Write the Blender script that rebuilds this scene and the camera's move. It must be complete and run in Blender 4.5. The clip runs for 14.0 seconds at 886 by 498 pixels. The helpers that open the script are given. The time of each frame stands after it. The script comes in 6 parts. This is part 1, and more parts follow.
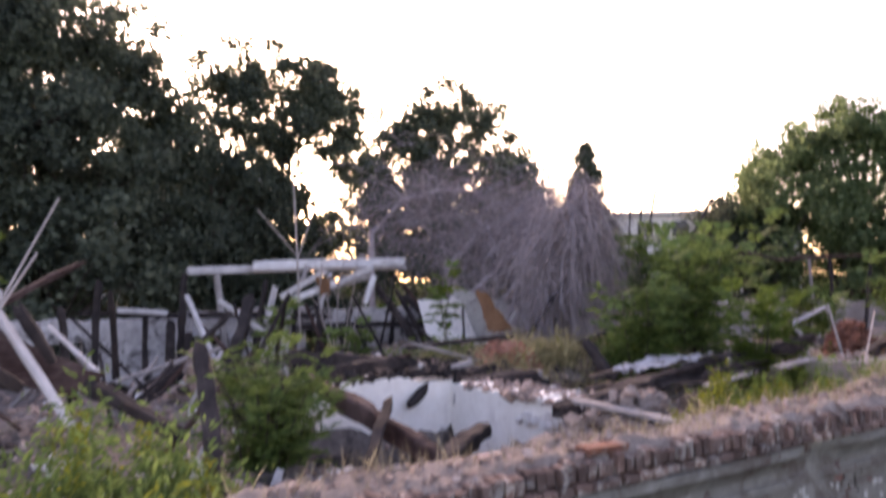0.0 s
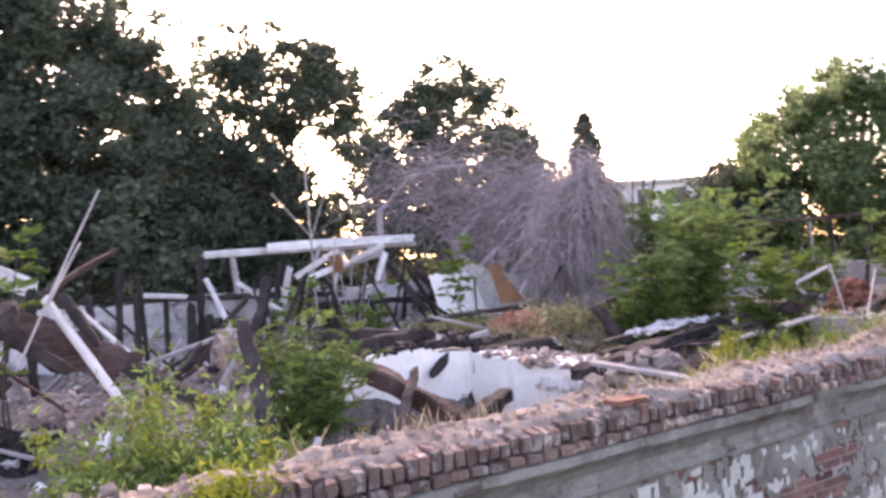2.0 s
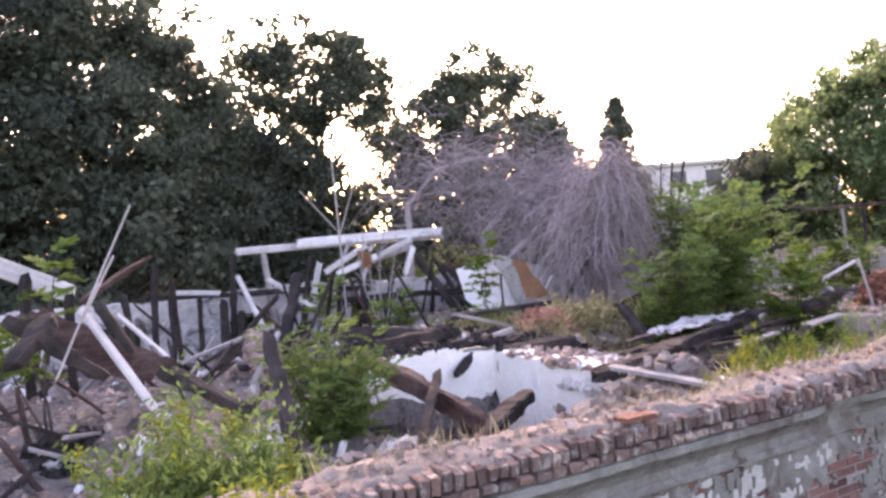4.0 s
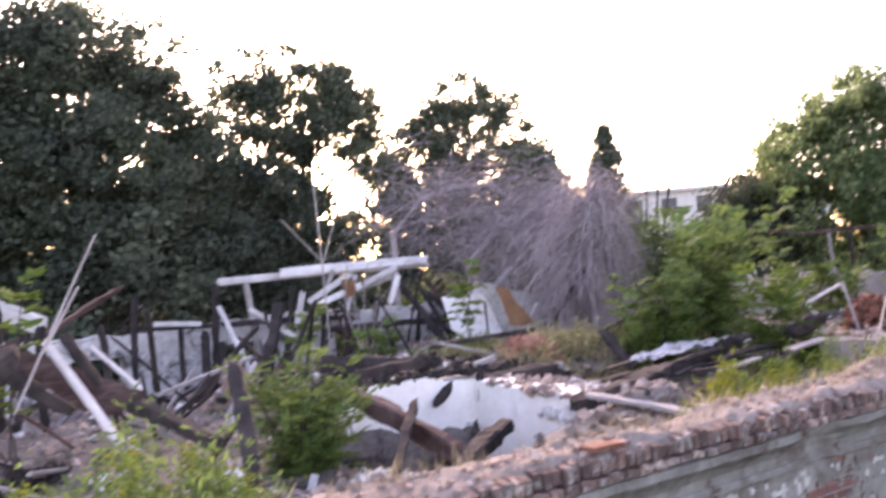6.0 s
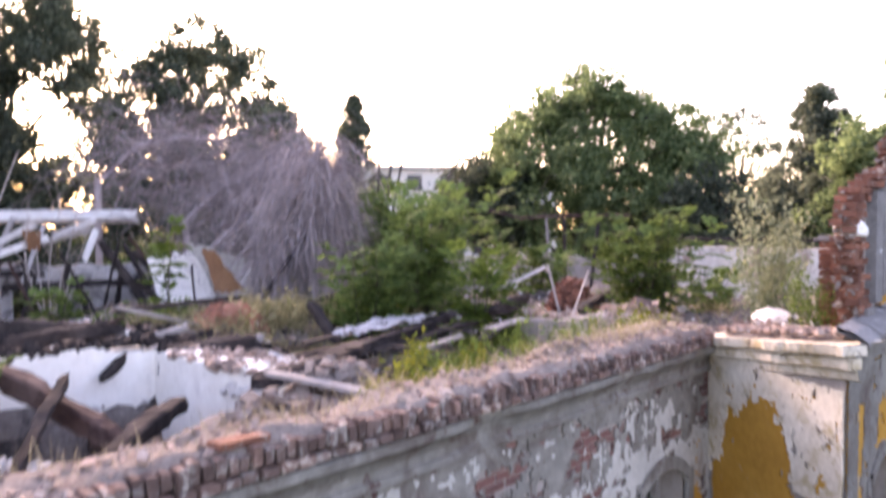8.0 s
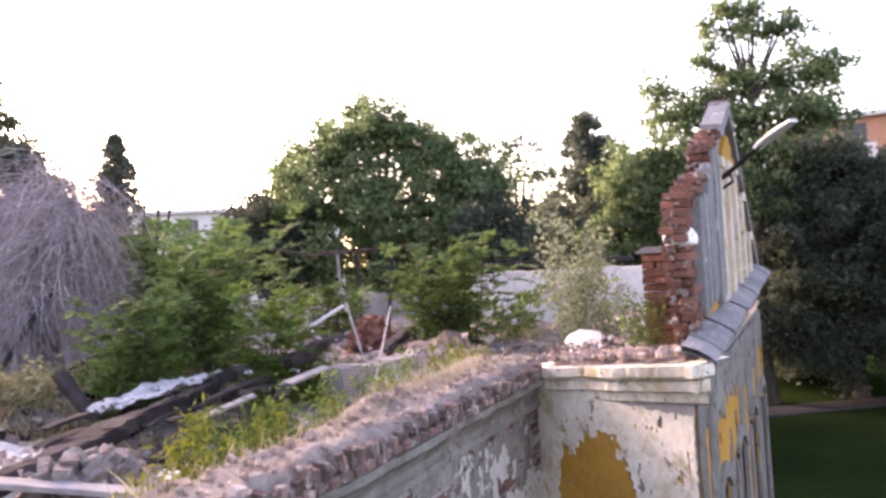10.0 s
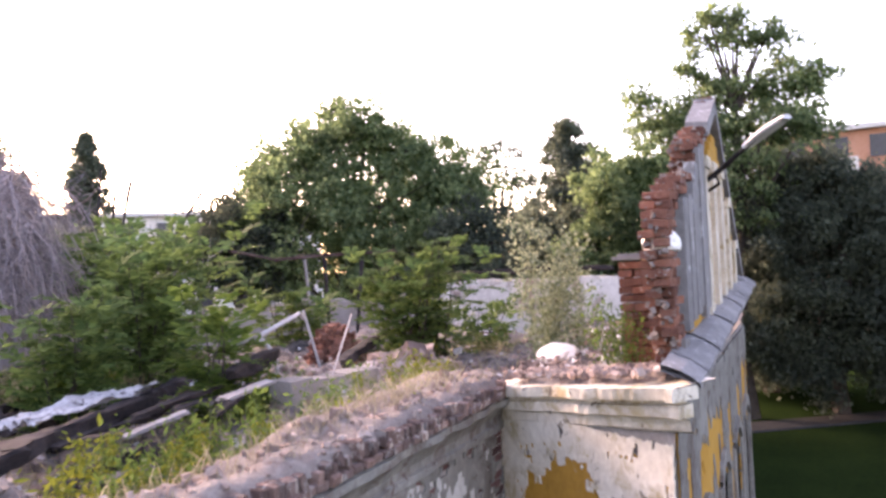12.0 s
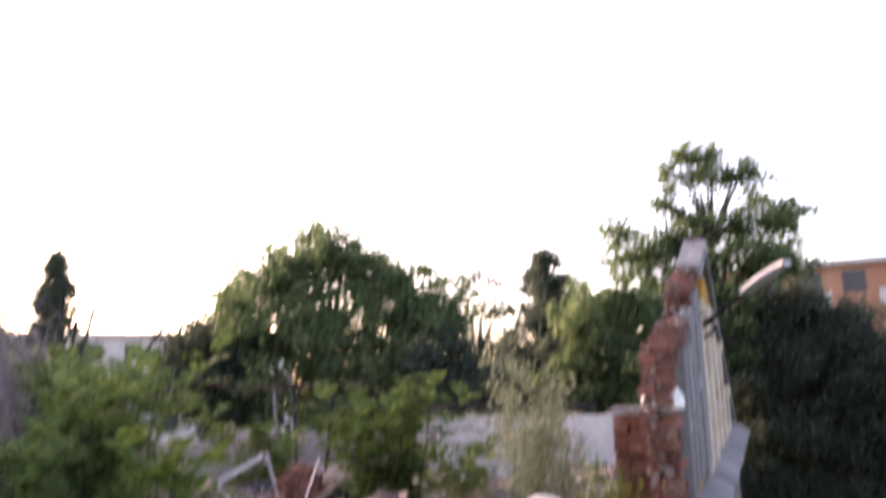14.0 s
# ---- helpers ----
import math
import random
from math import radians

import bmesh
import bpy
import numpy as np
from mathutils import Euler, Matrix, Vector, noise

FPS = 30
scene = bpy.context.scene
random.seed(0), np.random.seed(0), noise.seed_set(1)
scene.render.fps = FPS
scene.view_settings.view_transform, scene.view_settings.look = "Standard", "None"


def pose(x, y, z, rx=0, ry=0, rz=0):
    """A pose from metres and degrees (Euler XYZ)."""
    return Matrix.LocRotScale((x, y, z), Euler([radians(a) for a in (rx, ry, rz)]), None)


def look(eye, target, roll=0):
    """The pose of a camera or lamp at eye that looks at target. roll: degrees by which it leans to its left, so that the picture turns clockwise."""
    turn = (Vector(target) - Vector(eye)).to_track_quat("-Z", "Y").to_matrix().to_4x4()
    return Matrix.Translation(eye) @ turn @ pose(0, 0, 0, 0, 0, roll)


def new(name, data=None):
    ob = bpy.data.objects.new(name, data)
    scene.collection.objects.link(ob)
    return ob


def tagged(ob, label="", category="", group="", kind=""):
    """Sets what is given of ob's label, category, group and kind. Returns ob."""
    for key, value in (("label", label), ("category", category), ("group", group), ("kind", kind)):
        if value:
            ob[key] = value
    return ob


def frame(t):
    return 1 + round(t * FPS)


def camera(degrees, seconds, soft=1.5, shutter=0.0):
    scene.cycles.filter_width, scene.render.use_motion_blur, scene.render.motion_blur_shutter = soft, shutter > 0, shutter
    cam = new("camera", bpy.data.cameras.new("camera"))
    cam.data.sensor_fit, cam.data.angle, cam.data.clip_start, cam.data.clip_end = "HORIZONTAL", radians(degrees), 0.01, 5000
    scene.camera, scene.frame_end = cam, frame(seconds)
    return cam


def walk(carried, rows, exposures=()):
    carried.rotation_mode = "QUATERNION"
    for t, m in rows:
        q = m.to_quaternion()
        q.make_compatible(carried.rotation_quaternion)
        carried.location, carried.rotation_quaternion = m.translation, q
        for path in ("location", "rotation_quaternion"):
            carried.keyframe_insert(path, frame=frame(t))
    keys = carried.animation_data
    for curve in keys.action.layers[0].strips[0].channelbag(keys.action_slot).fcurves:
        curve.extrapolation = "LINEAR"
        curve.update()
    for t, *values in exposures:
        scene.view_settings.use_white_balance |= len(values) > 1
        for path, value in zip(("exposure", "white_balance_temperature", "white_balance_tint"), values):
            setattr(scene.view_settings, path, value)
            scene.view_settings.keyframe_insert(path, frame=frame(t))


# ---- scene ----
cam = camera(58.0, 14.0, soft=2.8, shutter=0.8)
ROWS = [
    (0, 1.894, 0.806, 7.273, 91.69, 1.07, -33.30),
    (0.1, 1.860, 0.803, 7.263, 90.72, 1.28, -33.38),
    (0.2, 1.825, 0.799, 7.253, 90.30, 1.53, -33.46),
    (0.5, 1.719, 0.785, 7.224, 89.30, 2.28, -33.66),
    (1, 1.535, 0.739, 7.187, 89.11, 3.62, -33.86),
    (1.5, 1.427, 0.668, 7.166, 89.90, 4.39, -34.51),
    (2, 1.498, 0.593, 7.271, 89.92, 3.25, -33.29),
    (2.5, 1.541, 0.479, 7.408, 89.44, -0.49, -32.07),
    (3, 1.525, 0.407, 7.528, 89.71, 1.56, -31.66),
    (5.5, 1.653, 0.361, 7.530, 88.11, 4.29, -30.72),
    (6, 1.787, 0.355, 7.492, 90.84, 4.38, -31.31),
    (6.5, 1.990, 0.295, 7.495, 90.38, 5.25, -40.18),
    (7, 2.377, 0.424, 7.400, 85.23, -0.03, -47.36),
    (7.5, 2.608, 0.527, 7.410, 83.30, -3.33, -48.05),
    (8, 2.800, 0.662, 7.403, 87.94, 0.18, -49.06),
    (8.5, 3.081, 0.811, 7.325, 91.38, 0.64, -50.08),
    (9, 3.457, 1.240, 7.312, 90.79, 3.03, -60.15),
    (11.5, 4.395, 1.680, 7.327, 90.18, 3.81, -65.76),
    (12, 4.735, 1.708, 7.257, 90.75, 2.87, -65.67),
    (12.5, 4.916, 1.661, 7.263, 88.56, -2.42, -64.59),
    (13, 5.145, 1.739, 7.284, 88.79, -5.84, -65.31),
    (13.5, 5.314, 1.886, 7.345, 90.87, -0.32, -66.16),
    (14, 5.206, 1.948, 7.463, 99.58, 1.76, -67.47),
]
walk(cam, [(t, pose(x, y, z, rx, ry, rz)) for t, x, y, z, rx, ry, rz in ROWS],
     exposures=((0, 2.05), (0.2, 2.3), (0.5, 2.5), (0.9, 2.81), (13.5, 2.81), (14, 2.3)))

# ---- world, sun, exposure ----
SUN_AZ = 24.0          # degrees from +y towards +x
SUN_EL = 22.0
world = bpy.data.worlds.new("world")
scene.world = world
world.use_nodes = True
wn = world.node_tree.nodes
sky = wn.new("ShaderNodeTexSky")
sky.sky_type = "NISHITA"
sky.sun_disc = False
sky.sun_elevation = radians(SUN_EL)
sky.sun_rotation = radians(SUN_AZ)
sky.air_density, sky.dust_density, sky.ozone_density = 0.9, 2.2, 1.0
wn["Background"].inputs[1].default_value = 0.15
world.node_tree.links.new(sky.outputs[0], wn["Background"].inputs[0])
sun = new("sun", bpy.data.lights.new("sun", "SUN"))
sun.data.energy, sun.data.angle, sun.data.color = 1.0, radians(14), (1.0, 0.86, 0.74)
sun.matrix_world = look((0, 0, 50), (-50 * math.sin(radians(SUN_AZ)), -50 * math.cos(radians(SUN_AZ)), 50 - 50 * math.tan(radians(SUN_EL))))
scene.view_settings.use_white_balance = True
scene.view_settings.white_balance_temperature, scene.view_settings.white_balance_tint = 7700, 38


# ---- materials ----
def link(t, a, b):
    t.links.new(a, b)


def base_mat(name, rough=0.85):
    m = bpy.data.materials.new(name)
    m.use_nodes = True
    t = m.node_tree
    b = t.nodes["Principled BSDF"]
    b.inputs["Roughness"].default_value = rough
    b.inputs["Specular IOR Level"].default_value = 0.5 if rough < 0.5 else (0.15 if rough < 1.0 else 0.0)
    return m, t, b


def ramp(t, fac, stops):
    r = t.nodes.new("ShaderNodeValToRGB")
    e = r.color_ramp.elements
    while len(e) < len(stops):
        e.new(0.5)
    for k, (p, c) in enumerate(stops):
        e[k].position, e[k].color = p, (*c, 1)
    link(t, fac, r.inputs[0])
    return r.outputs[0]


def noise_of(t, scale, detail=6, rough=0.6, coord=None, dist=0.0):
    n = t.nodes.new("ShaderNodeTexNoise")
    n.inputs["Scale"].default_value, n.inputs["Detail"].default_value = scale, detail
    n.inputs["Roughness"].default_value, n.inputs["Distortion"].default_value = rough, dist
    if coord:
        link(t, coord, n.inputs["Vector"])
    return n.outputs["Fac"]


def mixed(t, fac, a, b, mode="MIX"):
    n = t.nodes.new("ShaderNodeMix")
    n.data_type, n.blend_type = "RGBA", mode
    if isinstance(fac, float):
        n.inputs[0].default_value = fac
    else:
        link(t, fac, n.inputs[0])
    for k, c in ((6, a), (7, b)):
        if isinstance(c, tuple):
            n.inputs[k].default_value = (*c, 1)
        else:
            link(t, c, n.inputs[k])
    return n.outputs[2]


def position(t):
    return t.nodes.new("ShaderNodeNewGeometry").outputs["Position"]


def bump(t, b, height, strength=0.5, dist=0.02):
    n = t.nodes.new("ShaderNodeBump")
    n.inputs["Strength"].default_value, n.inputs["Distance"].default_value = strength, dist
    link(t, height, n.inputs["Height"])
    link(t, n.outputs[0], b.inputs["Normal"])


def island(t):
    return t.nodes.new("ShaderNodeNewGeometry").outputs["Random Per Island"]


def per_object(t):
    return t.nodes.new("ShaderNodeObjectInfo").outputs["Random"]


def weathered(name, dark, mid, light, big=0.9, small=14.0, rough=0.9, vary="", relief=0.5, stain=None, stain_at=(0.55, 0.7), dist=0.012, spots=None):
    """A matt weathered surface: two scales of noise between three tones, stains, fine relief."""
    m, t, b = base_mat(name, rough)
    p = position(t)
    n1, n2 = noise_of(t, big, 8, 0.65, p), noise_of(t, small, 8, 0.7, p)
    c1 = ramp(t, n1, ((0.3, dark), (0.5, mid), (0.7, light)))
    c2 = ramp(t, n2, ((0.3, dark), (0.55, mid), (0.75, light)))
    c = mixed(t, 0.5, c1, c2)
    if stain:
        s = noise_of(t, big * 2.3, 7, 0.7, p, 0.6)
        c = mixed(t, ramp(t, s, ((stain_at[0], (0, 0, 0)), (stain_at[1], (1, 1, 1)))), c, stain)
    if spots:
        s = noise_of(t, spots[1], 9, 0.72, p, 0.3)
        c = mixed(t, ramp(t, s, ((spots[2], (0, 0, 0)), (spots[2] + 0.05, (1, 1, 1)))), c, spots[0])
    if vary:
        r = island(t) if vary == "island" else per_object(t)
        c = mixed(t, 0.85, c, ramp(t, r, ((0.0, (0.45, 0.42, 0.42)), (0.5, (0.95, 0.95, 0.95)), (1.0, (1.5, 1.35, 1.25)))), "MULTIPLY")
    link(t, c, b.inputs["Base Color"])
    bump(t, b, n2, relief, dist)
    return m


def leafy(name, dark, light, trans=0.35, rough=0.55):
    m, t, b = base_mat(name, max(rough, 0.7))
    b.inputs["Specular IOR Level"].default_value = 0.04
    c = ramp(t, island(t), ((0.0, dark), (1.0, light)))
    big = noise_of(t, 0.5, 3, 0.5, position(t))
    c = mixed(t, 0.7, c, ramp(t, big, ((0.3, (0.6, 0.62, 0.6)), (0.7, (1.3, 1.25, 1.0)))), "MULTIPLY")
    link(t, c, b.inputs["Base Color"])
    tr = t.nodes.new("ShaderNodeBsdfTranslucent")
    link(t, c, tr.inputs[0])
    mx = t.nodes.new("ShaderNodeMixShader")
    mx.inputs[0].default_value = trans
    link(t, b.outputs[0], mx.inputs[1])
    link(t, tr.outputs[0], mx.inputs[2])
    link(t, mx.outputs[0], t.nodes["Material Output"].inputs[0])
    return m


def plank_mat(name, dark, mid, light, grain=18.0, rough=0.9):
    """Wood with grain along its own length (object x)."""
    m, t, b = base_mat(name, rough)
    tc = t.nodes.new("ShaderNodeTexCoord").outputs["Object"]
    mp = t.nodes.new("ShaderNodeMapping")
    mp.inputs["Scale"].default_value = (0.12, 1.0, 1.0)
    link(t, tc, mp.inputs[0])
    n1 = noise_of(t, grain, 8, 0.7, mp.outputs[0], 0.4)
    n2 = noise_of(t, 1.7, 6, 0.65, tc)
    c = mixed(t, 0.55, ramp(t, n1, ((0.3, dark), (0.5, mid), (0.72, light))), ramp(t, n2, ((0.32, dark), (0.5, mid), (0.68, light))))
    link(t, c, b.inputs["Base Color"])
    bump(t, b, n1, 0.7, 0.015)
    return m


PLASTER = weathered("grey_plaster", (0.118, 0.110, 0.096), (0.222, 0.212, 0.186), (0.375, 0.36, 0.32), 0.9, 9.0, stain=(0.12, 0.095, 0.08), stain_at=(0.49, 0.66), spots=((0.11, 0.07, 0.06), 5.5, 0.58))
WHITEP = weathered("white_plaster", (0.70, 0.655, 0.585), (0.86, 0.825, 0.76), (0.93, 0.905, 0.86), 0.6, 8.0, stain=(0.52, 0.46, 0.42), stain_at=(0.60, 0.78))
LIME = weathered("old_whitewash", (0.30, 0.285, 0.255), (0.46, 0.445, 0.405), (0.58, 0.565, 0.52), 1.1, 12.0, stain=(0.28, 0.24, 0.20), spots=((0.17, 0.12, 0.095), 6.5, 0.60))
LIMEW = weathered("patchy_whitewash", (0.34, 0.31, 0.27), (0.58, 0.545, 0.49), (0.80, 0.765, 0.71), 0.8, 9.0, stain=(0.29, 0.225, 0.185), stain_at=(0.50, 0.62))
CREAM = weathered("cream_limewash", (0.42, 0.36, 0.275), (0.66, 0.59, 0.475), (0.86, 0.81, 0.71), 1.6, 14.0, stain=(0.42, 0.335, 0.20), stain_at=(0.50, 0.64), spots=((0.20, 0.155, 0.115), 5.0, 0.60))
OCHRE = weathered("ochre_paint", (0.32, 0.155, 0.03), (0.48, 0.245, 0.045), (0.56, 0.32, 0.08), 1.2, 10.0, stain=(0.44, 0.35, 0.24), stain_at=(0.6, 0.68))
BRICK = weathered("brick", (0.075, 0.052, 0.046), (0.175, 0.116, 0.098), (0.30, 0.222, 0.192), 4.0, 34.0, vary="object", relief=0.9, stain=(0.33, 0.295, 0.265), stain_at=(0.52, 0.60))
BRICKR = weathered("red_brick", (0.10, 0.045, 0.034), (0.225, 0.098, 0.066), (0.33, 0.18, 0.13), 4.0, 34.0, vary="object", relief=0.9, stain=(0.32, 0.275, 0.24), stain_at=(0.58, 0.66))
SOOTY = weathered("sooty_whitewash", (0.20, 0.18, 0.175), (0.48, 0.46, 0.45), (0.66, 0.64, 0.63), 0.7, 7.0, stain=(0.045, 0.04, 0.038), stain_at=(0.50, 0.62))
BRICKI = weathered("brick_in_wall", (0.085, 0.048, 0.045), (0.165, 0.086, 0.075), (0.27, 0.175, 0.155), 3.0, 30.0, vary="island", relief=0.7)
BRICKRI = weathered("broken_red_brick", (0.13, 0.06, 0.045), (0.30, 0.135, 0.095), (0.42, 0.25, 0.19), 3.0, 30.0, vary="island", relief=0.7)
MORTAR = weathered("mortar", (0.20, 0.17, 0.15), (0.32, 0.28, 0.25), (0.44, 0.40, 0.36), 2.0, 25.0, relief=0.8)
DUST = weathered("dusty_rubble", (0.075, 0.062, 0.056), (0.185, 0.155, 0.138), (0.36, 0.32, 0.29), 1.0, 16.0, relief=0.9, stain=(0.045, 0.038, 0.035), stain_at=(0.5, 0.62), dist=0.03)
EARTH = weathered("dry_earth", (0.115, 0.092, 0.08), (0.26, 0.215, 0.188), (0.44, 0.39, 0.348), 2.2, 22.0, relief=0.9, stain=(0.17, 0.115, 0.095), stain_at=(0.52, 0.64), dist=0.03)
CHUNK = weathered("rubble_chunks", (0.14, 0.09, 0.075), (0.34, 0.26, 0.22), (0.58, 0.53, 0.49), 2.0, 18.0, vary="island", relief=0.8)
ASHY = weathered("white_rubble", (0.42, 0.39, 0.365), (0.66, 0.63, 0.60), (0.82, 0.795, 0.765), 0.9, 12.0, relief=0.9, stain=(0.17, 0.14, 0.13), dist=0.03)
SHEET = weathered("scorched_white_sheet", (0.16, 0.155, 0.155), (0.42, 0.41, 0.41), (0.68, 0.67, 0.665), 2.6, 11.0, rough=0.7, stain=(0.07, 0.06, 0.06), stain_at=(0.53, 0.62))
CHAR = plank_mat("charred_wood", (0.012, 0.010, 0.010), (0.032, 0.026, 0.025), (0.085, 0.068, 0.062))
RUSTW = plank_mat("burnt_red_brown_wood", (0.020, 0.012, 0.011), (0.058, 0.034, 0.029), (0.17, 0.118, 0.104))
GREY = plank_mat("grey_weathered_wood", (0.13, 0.115, 0.105), (0.27, 0.245, 0.23), (0.44, 0.41, 0.39))
PALE = plank_mat("pale_weathered_wood", (0.20, 0.185, 0.18), (0.45, 0.425, 0.41), (0.68, 0.66, 0.64))
WHITEW = plank_mat("whitewashed_wood", (0.34, 0.32, 0.31), (0.66, 0.645, 0.63), (0.82, 0.81, 0.80))
BARKP = plank_mat("pale_bark", (0.20, 0.17, 0.15), (0.36, 0.31, 0.28), (0.50, 0.46, 0.42))
BARK = weathered("bark", (0.035, 0.028, 0.022), (0.075, 0.06, 0.05), (0.13, 0.11, 0.09), 2.0, 20.0)
TWIG = weathered("dead_grey_twigs", (0.17, 0.142, 0.148), (0.32, 0.278, 0.285), (0.52, 0.468, 0.47), 1.5, 14.0, vary="island")
RUST = weathered("rusty_sheet", (0.08, 0.037, 0.022), (0.19, 0.095, 0.048), (0.29, 0.165, 0.09), 2.0, 20.0, rough=0.75)
SLATE = weathered("grey_flashing", (0.12, 0.113, 0.108), (0.23, 0.218, 0.21), (0.38, 0.362, 0.345), 1.6, 14.0, rough=0.7, stain=(0.60, 0.58, 0.57), stain_at=(0.6, 0.7))
# Far darker than real grass: the trees' shade is put into the lawn colour.
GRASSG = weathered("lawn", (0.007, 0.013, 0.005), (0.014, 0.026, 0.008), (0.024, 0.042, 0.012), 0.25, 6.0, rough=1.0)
PATHM = weathered("asphalt_path", (0.03, 0.03, 0.03), (0.048, 0.048, 0.048), (0.07, 0.069, 0.067), 0.6, 9.0, rough=1.0)
LEAF_DARK = leafy("leaf_dark", (0.074, 0.093, 0.074), (0.152, 0.182, 0.138), 0.50)
# Darker copy of leaf_dark: the shade on these trees is put into the leaf colour.
LEAF_SHADED = leafy("leaf_shaded", (0.048, 0.062, 0.050), (0.100, 0.122, 0.092), 0.42)
LEAF_SUMAC = leafy("leaf_sumac", (0.066, 0.112, 0.042), (0.185, 0.270, 0.092), 0.45)
LEAF_MID = leafy("leaf_mid", (0.098, 0.148, 0.076), (0.215, 0.29, 0.145), 0.57)
LEAF_LIGHT = leafy("leaf_light", (0.060, 0.105, 0.030), (0.165, 0.245, 0.062), 0.45)
LEAF_SILVER = leafy("leaf_silver", (0.13, 0.16, 0.105), (0.30, 0.34, 0.25), 0.40)
LEAF_YELLOW = leafy("leaf_yellow", (0.10, 0.135, 0.027), (0.28, 0.29, 0.045), 0.40)
STRAW = leafy("straw", (0.20, 0.172, 0.122), (0.38, 0.342, 0.262), 0.30)
HAY = leafy("yellowing_grass", (0.23, 0.205, 0.12), (0.47, 0.425, 0.26), 0.40)
GLASS_DARK = weathered("dark_window", (0.03, 0.03, 0.035), (0.05, 0.05, 0.055), (0.07, 0.07, 0.08), 0.5, 4.0, rough=0.25)
BLDG = weathered("render_cream", (0.50, 0.47, 0.42), (0.62, 0.59, 0.54), (0.70, 0.67, 0.62), 0.3, 4.0)
BRICKO = weathered("orange_panels", (0.38, 0.17, 0.10), (0.48, 0.24, 0.15), (0.55, 0.30, 0.2), 0.3, 4.0)


# ---- mesh helpers ----
def mesh_np(name, v, f):
    """A mesh from an array of vertices and an array of faces of one size."""
    v, f = np.asarray(v, dtype=np.float32).reshape(-1, 3), np.asarray(f, dtype=np.int32)
    me = bpy.data.meshes.new(name)
    n, k = f.shape
    me.vertices.add(len(v))
    me.vertices.foreach_set("co", v.ravel())
    me.loops.add(n * k)
    me.loops.foreach_set("vertex_index", f.ravel())
    me.polygons.add(n)
    me.polygons.foreach_set("loop_start", np.arange(0, n * k, k, dtype=np.int32))
    me.polygons.foreach_set("loop_total", np.full(n, k, dtype=np.int32))
    me.polygons.foreach_set("use_smooth", np.zeros(n, dtype=bool))
    me.update(calc_edges=True)
    return me


def put(name, me, mat, parent=None, label="", smooth=False):
    ob = new(name, me)
    me.materials.append(mat)
    if smooth:
        me.polygons.foreach_set("use_smooth", [True] * len(me.polygons))
    if parent is not None:
        ob.parent = parent
    if label:
        ob["label"] = label
    return ob


class Geo:
    """Collects vertices and four-sided faces."""

    def __init__(self):
        self.v, self.f, self.n = [], [], 0

    def add(self, v, f):
        v = np.asarray(v, dtype=np.float64).reshape(-1, 3)
        self.v.append(v)
        self.f.append(np.asarray(f, dtype=np.int64) + self.n)
        self.n += len(v)

    def box(self, a, b):
        (x0, y0, z0), (x1, y1, z1) = a, b
        self.add([(x0, y0, z0), (x1, y0, z0), (x1, y1, z0), (x0, y1, z0), (x0, y0, z1), (x1, y0, z1), (x1, y1, z1), (x0, y1, z1)],
                 [(0, 3, 2, 1), (4, 5, 6, 7), (0, 1, 5, 4), (1, 2, 6, 5), (2, 3, 7, 6), (3, 0, 4, 7)])

    def tube(self, pts, radii, sides=5):
        pts = [Vector(p) for p in pts]
        rings = []
        up = Vector((0.31, 0.17, 0.93))
        for k, p in enumerate(pts):
            d = (pts[min(k + 1, len(pts) - 1)] - pts[max(k - 1, 0)])
            d = d.normalized() if d.length > 1e-6 else Vector((0, 0, 1))
            s = d.cross(up)
            s = s.normalized() if s.length > 1e-3 else Vector((1, 0, 0))
            w = s.cross(d)
            rings += [p + (s * math.cos(2 * math.pi * i / sides) + w * math.sin(2 * math.pi * i / sides)) * radii[k] for i in range(sides)]
        f = []
        for k in range(len(pts) - 1):
            for i in range(sides):
                j = (i + 1) % sides
                f.append((k * sides + i, k * sides + j, (k + 1) * sides + j, (k + 1) * sides + i))
        self.add([tuple(r) for r in rings], f)

    def mesh(self, name):
        return mesh_np(name, np.concatenate(self.v), np.concatenate(self.f))


def quads_at(pos, size, rng, long=1.7, droop=0.0, flat=0.0):
    """One small pointed leaf (a kite of four corners, folded a little) at each place."""
    n = len(pos)
    d = rng.normal(size=(n, 3))
    d[:, 2] = d[:, 2] * (1 - flat) - droop
    d /= np.linalg.norm(d, axis=1)[:, None]
    r = rng.normal(size=(n, 3))
    s = np.cross(d, r)
    s /= np.linalg.norm(s, axis=1)[:, None] + 1e-9
    nn = np.cross(d, s)
    sz = (size * rng.uniform(0.6, 1.4, n))[:, None]
    a, b = pos - d * sz * long * 0.5, pos + d * sz * long * 0.5
    c = pos + nn * sz * 0.12
    v = np.stack([a, c + s * sz * 0.5, b, c - s * sz * 0.5], 1).reshape(-1, 3)
    return v, np.arange(n * 4).reshape(-1, 4)


